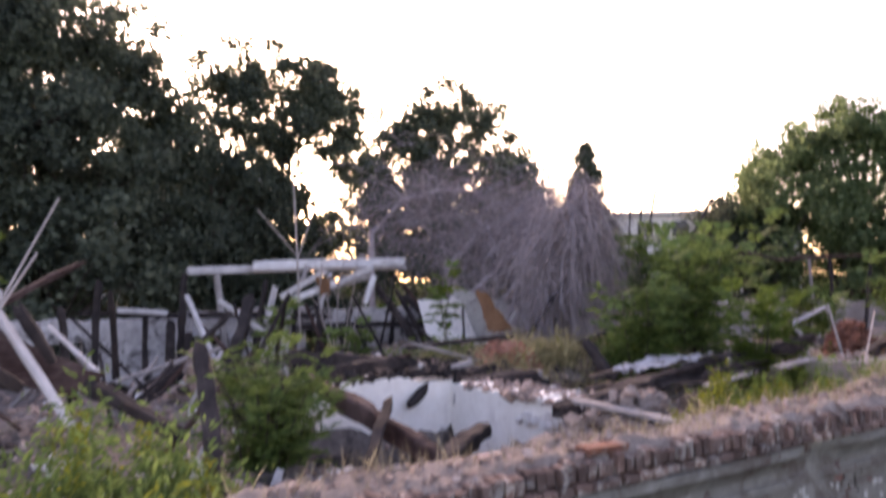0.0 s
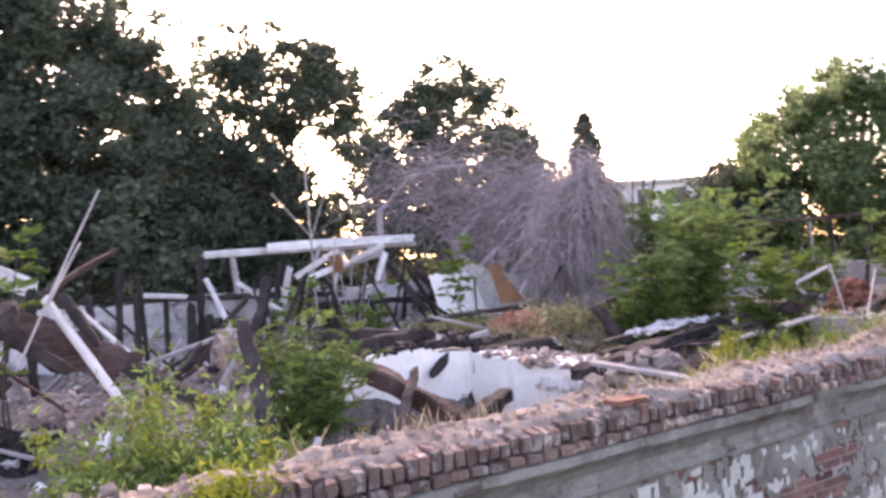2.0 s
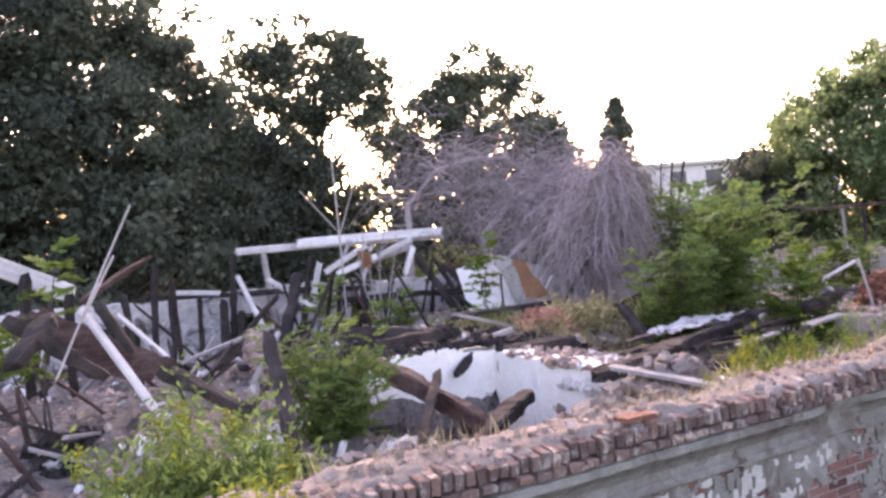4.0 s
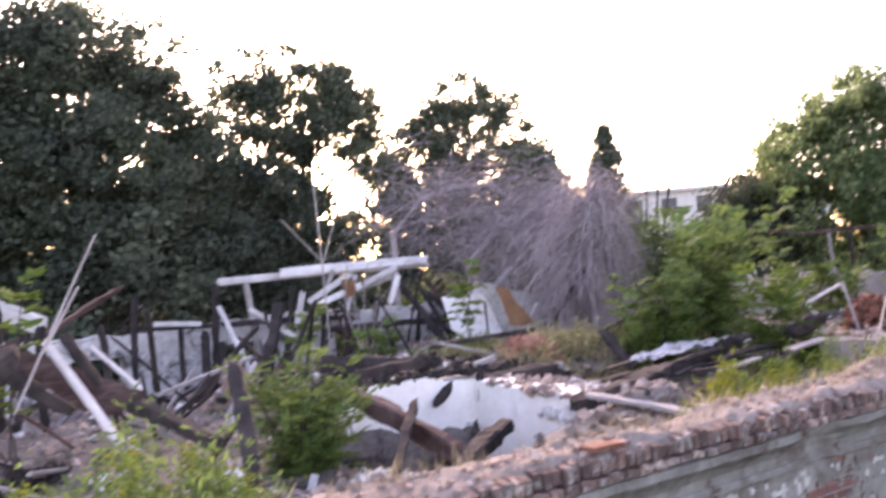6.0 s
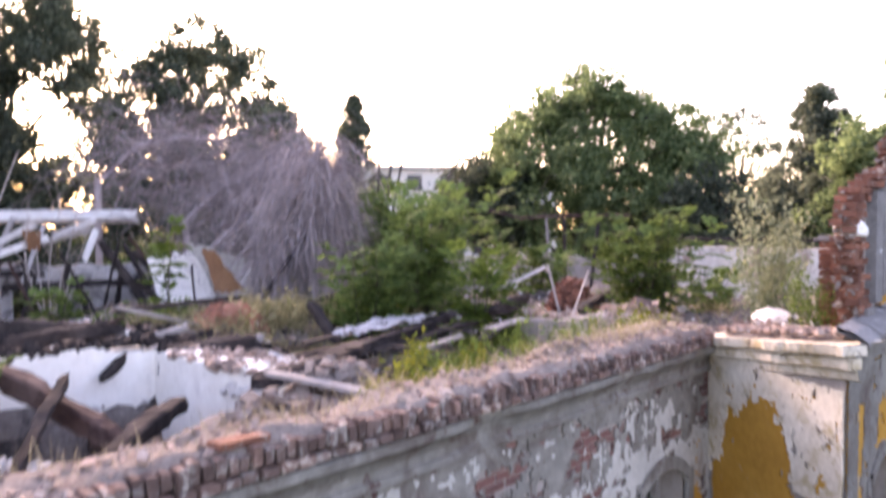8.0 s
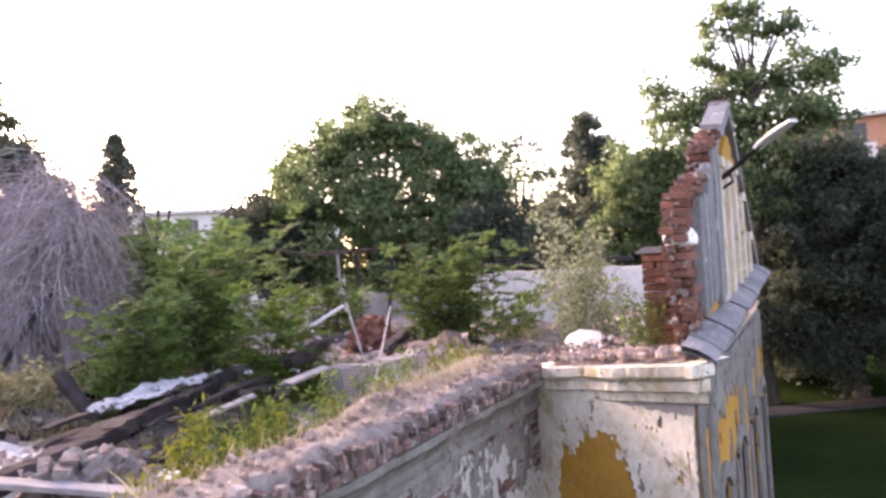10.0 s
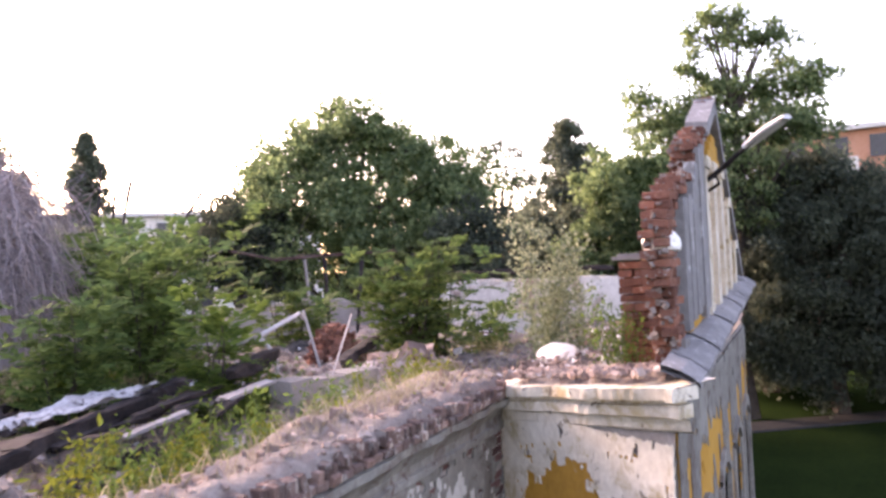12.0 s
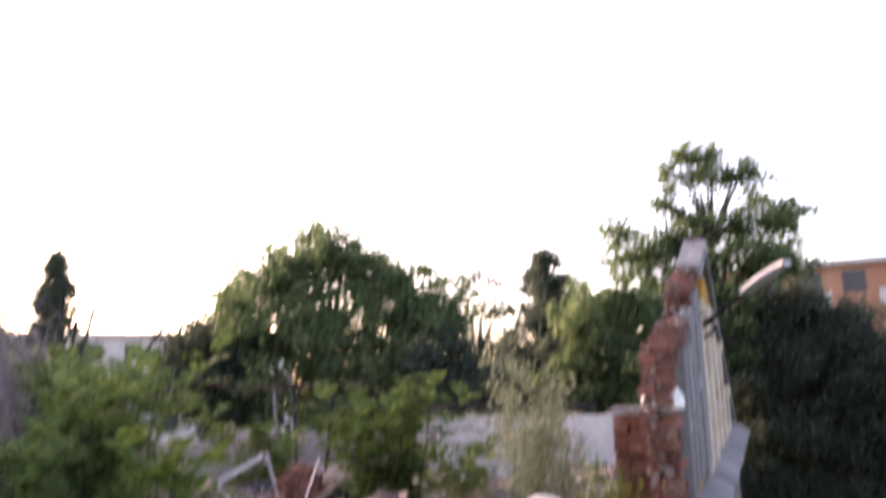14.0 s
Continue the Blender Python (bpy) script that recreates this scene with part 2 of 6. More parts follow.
def chunks(n, rng, places, size):
    """n irregular broken pieces."""
    unit = np.array([(x, y, z) for z in (-1, 1) for x, y in ((-1, -1), (1, -1), (1, 1), (-1, 1))]) * 0.5
    s = size * rng.uniform(0.35, 1.5, (n, 1)) * rng.uniform(0.45, 1.2, (n, 3))
    v = unit[None] * s[:, None] * rng.uniform(0.65, 1.15, (n, 8, 3))
    a, b, c = rng.uniform(0, 6.28, n), rng.normal(0, 0.35, n), rng.normal(0, 0.35, n)
    ca, sa = np.cos(a), np.sin(a)
    x, y, z = v[..., 0].copy(), v[..., 1].copy(), v[..., 2].copy()
    z2, y2 = z * np.cos(b)[:, None] + y * np.sin(b)[:, None], y * np.cos(b)[:, None] - z * np.sin(b)[:, None]
    z3, x3 = z2 * np.cos(c)[:, None] + x * np.sin(c)[:, None], x * np.cos(c)[:, None] - z2 * np.sin(c)[:, None]
    v = np.stack([x3 * ca[:, None] - y2 * sa[:, None], x3 * sa[:, None] + y2 * ca[:, None], z3], -1) + places[:, None]
    base = np.array([(0, 3, 2, 1), (4, 5, 6, 7), (0, 1, 5, 4), (1, 2, 6, 5), (2, 3, 7, 6), (3, 0, 4, 7)])
    return v.reshape(-1, 3), (np.arange(n)[:, None, None] * 8 + base[None]).reshape(-1, 4)


def smooth01(x):
    x = min(max(x, 0.0), 1.0)
    return x * x * (3 - 2 * x)


def fbm(x, y, z=0.0, octaves=4):
    return noise.fractal((x, y, z), 1.0, 2.0, octaves)

# ---- ground ----
g = Geo()
N = 60
gx, gy = np.linspace(-400, 600, N), np.linspace(-400, 600, N)
gv = [(x, y, 0.0) for y in gy for x in gx]
gf = [(j * N + i, j * N + i + 1, (j + 1) * N + i + 1, (j + 1) * N + i) for j in range(N - 1) for i in range(N - 1)]
g.add(gv, gf)
tagged(put("ground", g.mesh("ground"), GRASSG), "mown lawn around the ruined building, its green darkened for tree shade", "lawn", kind="structure")
g = Geo()
pa, pb = Vector((36.5, 7.0, 0)), Vector((50.0, -14.0, 0))
pd = (pb - pa).normalized()
ps = Vector((-pd.y, pd.x, 0))
pts = []
for k in range(25):
    c = pa + (pb - pa) * (k / 24 * 2.0 - 0.5)
    for w, z in ((-0.8, 0.0), (-0.74, 0.06), (0.74, 0.06), (0.8, 0.0)):
        pts.append(tuple(c + ps * w + Vector((0, 0, z))))
g.add(pts, [(k * 4 + i, k * 4 + i + 1, (k + 1) * 4 + i + 1, (k + 1) * 4 + i) for k in range(24) for i in range(3)])
tagged(put("pavement", g.mesh("pavement"), PATHM), "grey asphalt footpath crossing the lawn", "path", kind="structure")


# ---- walls of the ruin ----
class Side:
    """A wall's own frame: u along it from a to b, w into it, z up."""

    def __init__(self, a, b):
        self.a, d = Vector((*a, 0)), Vector((b[0] - a[0], b[1] - a[1], 0))
        self.length, self.u = d.length, d.normalized()
        self.w = Vector((-self.u.y, self.u.x, 0))

    def at(self, u, w, z):
        p = self.a + self.u * u + self.w * w
        return (p.x, p.y, z)

    def box(self, g, u0, u1, w0, w1, z0, z1):
        c = [self.at(u0, w0, z0), self.at(u1, w0, z0), self.at(u1, w1, z0), self.at(u0, w1, z0), self.at(u0, w0, z1), self.at(u1, w0, z1), self.at(u1, w1, z1), self.at(u0, w1, z1)]
        g.add(c, [(0, 3, 2, 1), (4, 5, 6, 7), (0, 1, 5, 4), (1, 2, 6, 5), (2, 3, 7, 6), (3, 0, 4, 7)])


def arch_top(win, u):
    """The height of a window's segmental head at u; win: u0, u1, sill, spring, rise."""
    k = (u - win[0]) / (win[1] - win[0]) * 2 - 1
    return win[3] + win[4] * (1 - k * k)


def core(side, thick, top, wins=(), start=0.0):
    """The masonry body with openings right through."""
    g = Geo()
    edges = sorted({start, side.length, *[w[0] for w in wins], *[w[1] for w in wins]})
    for u0, u1 in zip(edges, edges[1:]):
        win = next((w for w in wins if w[0] <= u0 + 1e-6 and u1 <= w[1] + 1e-6), None)
        if win is None:
            side.box(g, u0, u1, 0, thick, 0, top)
        else:
            side.box(g, u0, u1, 0, thick, 0, win[2])
            n = 10
            for k in range(n):
                a, b = u0 + (u1 - u0) * k / n, u0 + (u1 - u0) * (k + 1) / n
                side.box(g, a, b, 0, thick, arch_top(win, (a + b) / 2), top)
    return g


def shell(side, cell_u, cell_z, z0, z1, depth, keep, u0=0.0, u1=None, proud=0.0, wave=0.004):
    """A coat of plaster in small cells; where keep(u, z) is false it has fallen off. Its edges have thickness."""
    u1 = side.length if u1 is None else u1
    nu, nz = int((u1 - u0) / cell_u), int((z1 - z0) / cell_z)
    on = np.zeros((nu + 2, nz + 2), dtype=bool)
    for i in range(nu):
        for j in range(nz):
            on[i + 1, j + 1] = keep(u0 + (i + 0.5) * cell_u, z0 + (j + 0.5) * cell_z)
    idx, v, f = {}, [], []

    def vert(i, j, back):
        k = (i, j, back)
        if k not in idx:
            u, z = u0 + i * cell_u, z0 + j * cell_z
            ju, jz = noise.noise((u * 27, z * 27, 3.1)) * cell_u * 0.8, noise.noise((u * 27, z * 27, 8.7)) * cell_z * 0.8
            w = -proud if back else -proud - depth - wave * noise.noise((u * 2.3, z * 2.3, 1.0)) - wave * 0.5 * noise.noise((u * 11, z * 11, 5.0))
            idx[k] = len(v)
            v.append(side.at(u + ju, w, z + jz))
        return idx[k]

    for i in range(nu):
        for j in range(nz):
            if not on[i + 1, j + 1]:
                continue
            f.append((vert(i, j, 0), vert(i + 1, j, 0), vert(i + 1, j + 1, 0), vert(i, j + 1, 0)))
            for di, dj, a, b in ((-1, 0, (i, j + 1), (i, j)), (1, 0, (i + 1, j), (i + 1, j + 1)), (0, -1, (i, j), (i + 1, j)), (0, 1, (i + 1, j + 1), (i, j + 1))):
                if not on[i + 1 + di, j + 1 + dj]:
                    f.append((vert(*a, 0), vert(*a, 1), vert(*b, 1), vert(*b, 0)))
    return mesh_np("shell", v, f)


def courses(side, u0, u1, z0, z1, show, seed, proud=0.006):
    """Bricks in bond where show(u, z) holds, each with its own edges, as one mesh."""
    rng = random.Random(seed)
    g = Geo()
    j = 0
    z = z0
    while z < z1:
        u = u0 - (0.13 if j % 2 else 0.0)
        while u < u1:
            if show(u + 0.12, z + 0.03):
                p = proud + rng.uniform(-0.004, 0.006)
                side.box(g, u + rng.uniform(0, 0.006), u + 0.246 - rng.uniform(0, 0.008), -p, 0.02, z, z + 0.064)
            u += 0.26
        z += 0.076
        j += 1
    return g


def inside(win, u, z, grow=0.0):
    return win[0] - grow < u < win[1] + grow and win[2] - grow < z < arch_top(win, min(max(u, win[0]), win[1])) + grow


def window_parts(side, win, parent, band):
    """The raised surround, the sill and the remains of the frame in an opening."""
    g = Geo()
    n = 14
    for k in range(n):
        a, b = win[0] + (win[1] - win[0]) * k / n, win[0] + (win[1] - win[0]) * (k + 1) / n
        za, zb = arch_top(win, a), arch_top(win, b)
        q = [side.at(a, -0.06, za), side.at(b, -0.06, zb), side.at(b, -0.06, zb + 0.15), side.at(a, -0.06, za + 0.15),
             side.at(a, 0.02, za), side.at(b, 0.02, zb), side.at(b, 0.02, zb + 0.15), side.at(a, 0.02, za + 0.15)]
        g.add(q, [(0, 1, 2, 3), (0, 4, 5, 1), (3, 2, 6, 7)])
    for a, b in ((win[0] - 0.14, win[0]), (win[1], win[1] + 0.14)):
        side.box(g, a, b, -0.05, 0.02, win[2], win[3] + 0.1)
    around = g
    sill = Geo()
    side.box(sill, win[0] - 0.18, win[1] + 0.18, -0.14, 0.3, win[2] - 0.09, win[2])
    g = Geo()
    for a, b in ((win[0], win[0] + 0.07), (win[1] - 0.07, win[1])):
        side.box(g, a, b, 0.3, 0.38, win[2], win[3])
    side.box(g, win[0], win[1], 0.3, 0.38, win[3] - 0.35, win[3] - 0.28)
    frame_ob = put("window_frame", g.mesh("window_frame"), GREY, parent, "bare weathered frame without glass")
    put("surround", around.mesh("surround"), band, frame_ob)
    put("sill", sill.mesh("sill"), band, frame_ob)


FRONT = Side((-9.0, 4.42), (11.9, 4.42))
RETURN = Side((11.9, 4.42), (10.62, 2.62))
WING = Side((10.62, 2.62), (17.6, 2.62))
U = 9.0
front_wins = [(U + c - 0.58, U + c + 0.58, 2.2, 4.52, 0.22) for c in (-5.0, -2.4, 0.2, 2.8, 5.4, 8.0, 10.66)]
wing_wins = [(c - 0.5, c + 0.5, 2.2, 4.75, 0.22) for c in (1.3, 3.0, 4.7, 6.3)]

wall_front = put("wall_front", core(FRONT, 0.42, 5.99, front_wins).mesh("wall_front"), MORTAR)
tagged(wall_front, "long brick wall in flaking grey plaster with arched windows and broken coping", "wall", kind="structure")


def patch_front(u, z):
    """How strongly the plaster has come off the long wall."""
    x = u - U
    s = 0.45 * fbm(x * 0.8, z * 1.1, 2.0) + 0.45 * fbm(x * 2.6, z * 4.2, 7.0) + 0.34 * fbm(x * 8, z * 12, 3.0)
    s += 0.30 * math.exp(-((x - 8.3) / 2.4) ** 2 - ((z - 5.20) / 0.24) ** 2)
    s += 0.20 * math.exp(-((x - 5.6) / 1.6) ** 2 - ((z - 4.9) / 0.3) ** 2)
    s -= 0.12 * smooth01((4.7 - z) / 0.5)
    s += 0.3 * math.exp(-((x - 11.75) / 0.16) ** 2)
    return s


def keep_front(u, z):
    return patch_front(u, z) < 0.22 and not any(inside(w, u, z) for w in front_wins)


put("plaster_coat", shell(FRONT, 0.032, 0.03, 3.2, 5.78, 0.022, keep_front, u0=U - 2.0), PLASTER, wall_front, "flaking grey-white plaster")
put("brickwork", courses(FRONT, U - 2.0, FRONT.length, 3.6, 5.76, lambda u, z: patch_front(u, z) > 0.16 and not any(inside(w, u, z, 0.13) for w in front_wins), 3).mesh("brickwork"), BRICKI, wall_front, "bare red brick courses where plaster fell")["kind"] = "stuff"


def keep_yellow(u, z):
    x = u - U
    s = fbm(x * 1.4, z * 1.2, 21.0) * 0.6 + 0.5 * fbm(x * 5, z * 4, 4.0)
    near = max(math.exp(-((x - 9.35) / 0.36) ** 2 - ((z - 3.9) / 0.55) ** 2), math.exp(-((x - 11.55) / 0.14) ** 2 - ((z - 3.9) / 0.9) ** 2), math.exp(-((x - 6.7) / 0.3) ** 2 - ((z - 3.7) / 0.5) ** 2))
    return near * 0.9 - s * 0.6 > 0.32 and keep_front(u, z)


def keep_lime(u, z):
    x = u - U
    return keep_front(u, z) and 0.6 * fbm(x * 1.1, z * 0.9, 61.0) + 0.5 * fbm(x * 4.5, z * 2.6, 17.0) + 0.3 * fbm(x * 14, z * 9, 5.0) + 0.5 * smooth01((5.15 - z) / 0.35) > 0.19


put("limewash_coat", shell(FRONT, 0.04, 0.04, 3.2, 5.62, 0.004, keep_lime, u0=U - 2.0, proud=0.0225, wave=0.002), LIME, wall_front, "flaking whitewash")
put("ochre_coat", shell(FRONT, 0.05, 0.05, 3.2, 4.9, 0.003, keep_yellow, u0=U + 5.0, proud=0.024), OCHRE, wall_front, "patches of old ochre paint")
for w in front_wins[2:]:
    window_parts(FRONT, w, wall_front, PLASTER)


def profile_run(side, prof, u0, u1, step, jitter, seed, dz=lambda u: 0.0, chip=0.0):
    """A moulding: a profile of (w, z) pairs drawn along a wall, a little uneven and chipped."""
    rng = random.Random(seed)
    n = max(2, int((u1 - u0) / step))
    v, f = [], []
    for i in range(n + 1):
        u = u0 + (u1 - u0) * i / n
        c = chip * max(0.0, noise.noise((u * 2.1, seed, 0.5)) - 0.15) * 3
        for w, z in prof:
            v.append(side.at(u, w * (1 - c if w < 0 else 1) + rng.uniform(-jitter, jitter), z + dz(u) + rng.uniform(-jitter, jitter) * 0.6))
    m = len(prof)
    for i in range(n):
        for k in range(m - 1):
            f.append((i * m + k, (i + 1) * m + k, (i + 1) * m + k + 1, i * m + k + 1))
    return mesh_np("moulding", v, f)


put("cornice", profile_run(FRONT, ((0.0, 5.64), (-0.06, 5.645), (-0.085, 5.66), (-0.085, 5.71), (-0.055, 5.725), (-0.06, 5.78), (-0.10, 5.84), (-0.17, 5.90), (-0.185, 5.91), (-0.185, 5.965), (-0.15, 5.975), (0.1, 5.985)), 0, FRONT.length - 0.02, 0.09, 0.006, 5, chip=0.4), PLASTER, wall_front, "grey moulded plaster cornice")


def inner_edge(x):
    return 4.70 + 0.26 * smooth01((x - 7.8) / 1.8) + 0.05 * fbm(x * 1.7, 2.0, 5.0)


def top_of_wall(x, y):
    """The dirt and mortar on the wall's crown."""
    k = smooth01((y - 4.24) / 0.16)
    return 6.13 + 0.06 * k + 0.05 * fbm(x * 1.2, y * 2.0, 3.0) * k + 0.03 * fbm(x * 6, y * 6, 9.0) * k - 0.75 * smooth01((y - inner_edge(x)) / 0.22)


v, f = [], []
nx, ny = 420, 24
for j in range(ny):
    for i in range(nx):
        x = -9 + 20.7 * i / (nx - 1)
        y = 4.27 + (inner_edge(x) - 4.05) * j / (ny - 1)
        v.append((x, y, top_of_wall(x, y) if j else 6.08))
f = [(j * nx + i, j * nx + i + 1, (j + 1) * nx + i + 1, (j + 1) * nx + i) for j in range(ny - 1) for i in range(nx - 1)]
put("wall_crown", mesh_np("wall_crown", v, f), EARTH, wall_front, "crumbling mortar and dry earth on the wall top", True)

# the short wall that joins the projecting wing
g = Geo()
foot = ((11.9, 4.42), (10.62, 2.62), (11.10, 2.62), (12.4, 4.42))
g.add([(*p, 0.0) for p in foot] + [(*p, 6.0) for p in foot], [(0, 3, 2, 1), (4, 5, 6, 7), (0, 1, 5, 4), (1, 2, 6, 5), (2, 3, 7, 6), (3, 0, 4, 7)])
wall_return = put("wall_return", g.mesh("wall_return"), MORTAR)
tagged(wall_return, "short side wall of the wing with ochre paint under flaking cream limewash", "wall", kind="structure")
put("ochre_coat", shell(RETURN, 0.05, 0.05, 2.5, 5.72, 0.02, lambda u, z: fbm(u * 1.6, z * 1.4, 31.0) < 0.5, u0=0.12, u1=RETURN.length - 0.03, wave=0.003), OCHRE, wall_return, "ochre painted plaster")


def keep_cream(u, z):
    bu, bz = math.floor(u / 0.13 + 0.5 * (math.floor(z / 0.075) % 2)) * 0.13, math.floor(z / 0.075) * 0.075
    k = u / RETURN.length
    edge = 5.38 - 0.80 * smooth01((k - 0.58) / 0.16) + 0.14 * math.sin(k * 19.0) - 0.9 * smooth01((0.2 - k) / 0.08)
    return bz + 0.30 * fbm(bu * 3.0, bz * 3.0, 12.0) > edge and 0.7 * fbm(u * 5, z * 5, 2.0) + 0.4 * fbm(u * 17, z * 17, 9.0) < 0.36


put("limewash_coat", shell(RETURN, 0.0295, 0.0375, 2.5, 5.84, 0.012, keep_cream, u0=0.03, u1=RETURN.length + 0.012, proud=0.022, wave=0.003), CREAM, wall_return, "flaking cream limewash with stepped edges")
rise = lambda u: 0.24 * u / RETURN.length
put("cornice", profile_run(RETURN, ((0.0, 5.70), (-0.05, 5.72), (-0.06, 5.80), (-0.12, 5.82), (-0.13, 5.90), (-0.09, 5.91), (-0.09, 5.935), (-0.20, 5.95), (-0.22, 6.04), (0.25, 6.06)), -0.15, RETURN.length + 0.2, 0.05, 0.006, 8, rise, 0.4), CREAM, wall_return, "two-stepped cream cornice, chipped")
v, f = [], []
for j in range(10):
    for i in range(40):
        u, w = 0.28 + (RETURN.length - 0.38) * i / 39, -0.08 + 1.1 * j / 9
        w = min(w, 0.55) if u > 1.5 else w
        x, y, _ = RETURN.at(u, w, 0)
        v.append((x, y, 6.07 + rise(max(u, 0)) + (0.05 * fbm(x * 3, y * 3, 1.0) + 0.03 * fbm(x * 9, y * 9, 4.0) + 0.05 * smooth01(w / 0.3) if j else -0.03)))
f = [(j * 40 + i, j * 40 + i + 1, (j + 1) * 40 + i + 1, (j + 1) * 40 + i) for j in range(9) for i in range(39)]
put("wall_crown", mesh_np("wall_crown", v, f), EARTH, wall_return, "dusty rubble on the wall top")

g = Geo()
RETURN.box(g, RETURN.length + 0.13, RETURN.length + 0.205, -0.215, 0.04, 6.20, 6.295)
RETURN.box(g, RETURN.length + 0.08, RETURN.length + 0.17, -0.125, 0.02, 6.07, 6.165)
put("cornice_end", g.mesh("cornice_end"), CREAM, wall_return)

# the wing's front with its gabled parapet
wall_wing = put("wall_wing", core(WING, 0.50, 6.1, wing_wins, 0.46).mesh("wall_wing"), MORTAR)
tagged(wall_wing, "wing facade in ochre and white with tall windows and a gabled parapet", "wall", kind="structure")


def keep_wing(u, z):
    return not any(inside(w, u, z) for w in wing_wins) and fbm(u * 1.3, z * 1.0, 41.0) + 0.4 * fbm(u * 5, z * 5, 6.0) < 0.42


put("ochre_coat", shell(WING, 0.06, 0.06, 0.6, 6.05, 0.02, keep_wing, u0=0.04, wave=0.003), OCHRE, wall_wing, "ochre painted plaster")
put("grey_coat", shell(WING, 0.05, 0.05, 0.6, 6.05, 0.010, lambda u, z: keep_wing(u, z) and (u < 0.2 or z > 5.6 + 0.3 * fbm(u * 3, 1.0, 5.0) or fbm(u * 2.2, z * 0.45, 51.0) > 0.10), proud=0.021, wave=0.003), PLASTER, wall_wing, "peeling blue-grey limewash")
for w in wing_wins:
    window_parts(WING, w, wall_wing, PLASTER)
ledge_z = lambda u: 6.34 + 0.34 * u / 6.8
put("cornice", profile_run(WING, ((0.0, 5.72), (-0.05, 5.74), (-0.06, 5.86), (-0.08, 5.90), (-0.09, 6.0), (0.0, 6.02)), -0.10, WING.length, 0.12, 0.004, 9, lambda u: 0.26 + 0.045 * u, 0.2), PLASTER, wall_wing, "grey moulded cornice")
g = Geo()
for k in range(15):
    u0, d = -0.10 + k * 0.48, 0.008 * math.sin(k * 2.3)
    ring = ((-0.215, -0.062), (-0.21, -0.032), (-0.16, 0.005), (-0.08, 0.055), (0.06, 0.105), (0.06, 0.06), (-0.08, 0.012), (-0.16, -0.035))
    m = len(ring)
    pts = [WING.at(u, w - d, ledge_z(u) + z + d * 0.7 + 0.006 * math.sin(u * 7 + i)) for u in (u0, u0 + 0.24, u0 + 0.485) for i, (w, z) in enumerate(ring)]
    g.add(pts, [(r * m + i, (r + 1) * m + i, (r + 1) * m + (i + 1) % m, r * m + (i + 1) % m) for r in range(2) for i in range(m)])
put("ledge_flashing", g.mesh("ledge_flashing"), SLATE, wall_wing, "grey sheet-metal ledge in overlapping lengths")

GABLE = [(11.45, 6.2), (11.02, 6.60), (10.92, 6.93), (10.90, 7.45), (11.10, 7.66), (11.55, 7.80), (12.55, 8.00), (12.62, 8.27), (13.2, 8.40), (14.3, 8.70), (14.9, 9.02)]


def gable_left(z):
    """x of the ragged left outline of the gable at height z."""
    for (x0, z0), (x1, z1) in zip(GABLE, GABLE[1:]):
        if z0 <= z <= z1:
            return x0 + (x1 - x0) * (z - z0) / (z1 - z0)
    return GABLE[-1][0]


def gable_right(z):
    return 14.9 + (9.02 - z) / (9.02 - 6.7) * 3.3


gable = new("gable")
gable.location = (10.5, 2.75, 6.2)
tagged(gable, "ruined gabled parapet with ragged brick edge, grey cladding and ochre panel", "gable", kind="structure")


def gput(name, me, mat, label="", smooth=False):
    me.transform(Matrix.Translation((-10.5, -2.75, -6.2)))
    return put(name, me, mat, gable, label, smooth)


g = Geo()
zs = np.arange(6.2, 9.02, 0.076)
for z in zs:
    x0, x1 = gable_left(min(z + 0.04, 9.02)) + 0.2, gable_right(z + 0.076)
    if x1 > x0:
        g.box((x0, 2.70, z), (x1, 2.82, z + 0.0762))
gput("masonry", g.mesh("masonry"), MORTAR)
# grey cladding beside the broken edge, in raking boards; ochre field and pilasters beyond
rngb = random.Random(11)
g = Geo()
for k in range(7):
    x0, x1 = 11.28 + k * 0.30, 11.28 + k * 0.30 + 0.285
    zt = np.interp(x0 + 0.15, [p[0] for p in GABLE], [p[1] for p in GABLE]) - 0.10 - rngb.uniform(0, 0.12)
    zb = 6.45 + 0.025 * k + rngb.uniform(0, 0.15) + (0.9 if k > 7 else 0) * rngb.random()
    g.box((x0, 2.60 + rngb.uniform(-0.012, 0.012), zb), (x1, 2.70, zt))
gput("cladding", g.mesh("cladding"), SLATE, "weathered grey boards and plaster")
g = Geo()
for k in range(30):
    x0 = 12.0 + k * 0.22
    zt = min(np.interp(x0 + 0.3, [p[0] for p in GABLE], [p[1] for p in GABLE]) - 0.45, 9.02 - (x0 + 0.3 - 14.9) * 0.70 - 0.2) if x0 > 10 else 7
    if zt > 6.5:
        g.box((x0, 2.645, 6.5), (x0 + 0.22, 2.702, zt))
gput("ochre_field", g.mesh("ochre_field"), OCHRE, "ochre painted field")
for k, x in enumerate((13.4, 14.2, 15.0, 15.8, 16.6)):
    zt = min(8.2, 9.02 - (x - 14.6) * 0.70 - 0.3)
    g = Geo()
    g.box((x, 2.60, 6.55), (x + 0.32, 2.70, zt))
    g.box((x - 0.05, 2.575, zt - 0.12), (x + 0.37, 2.70, zt))
    gput("pilaster", g.mesh("pilaster"), CREAM)
g = Geo()
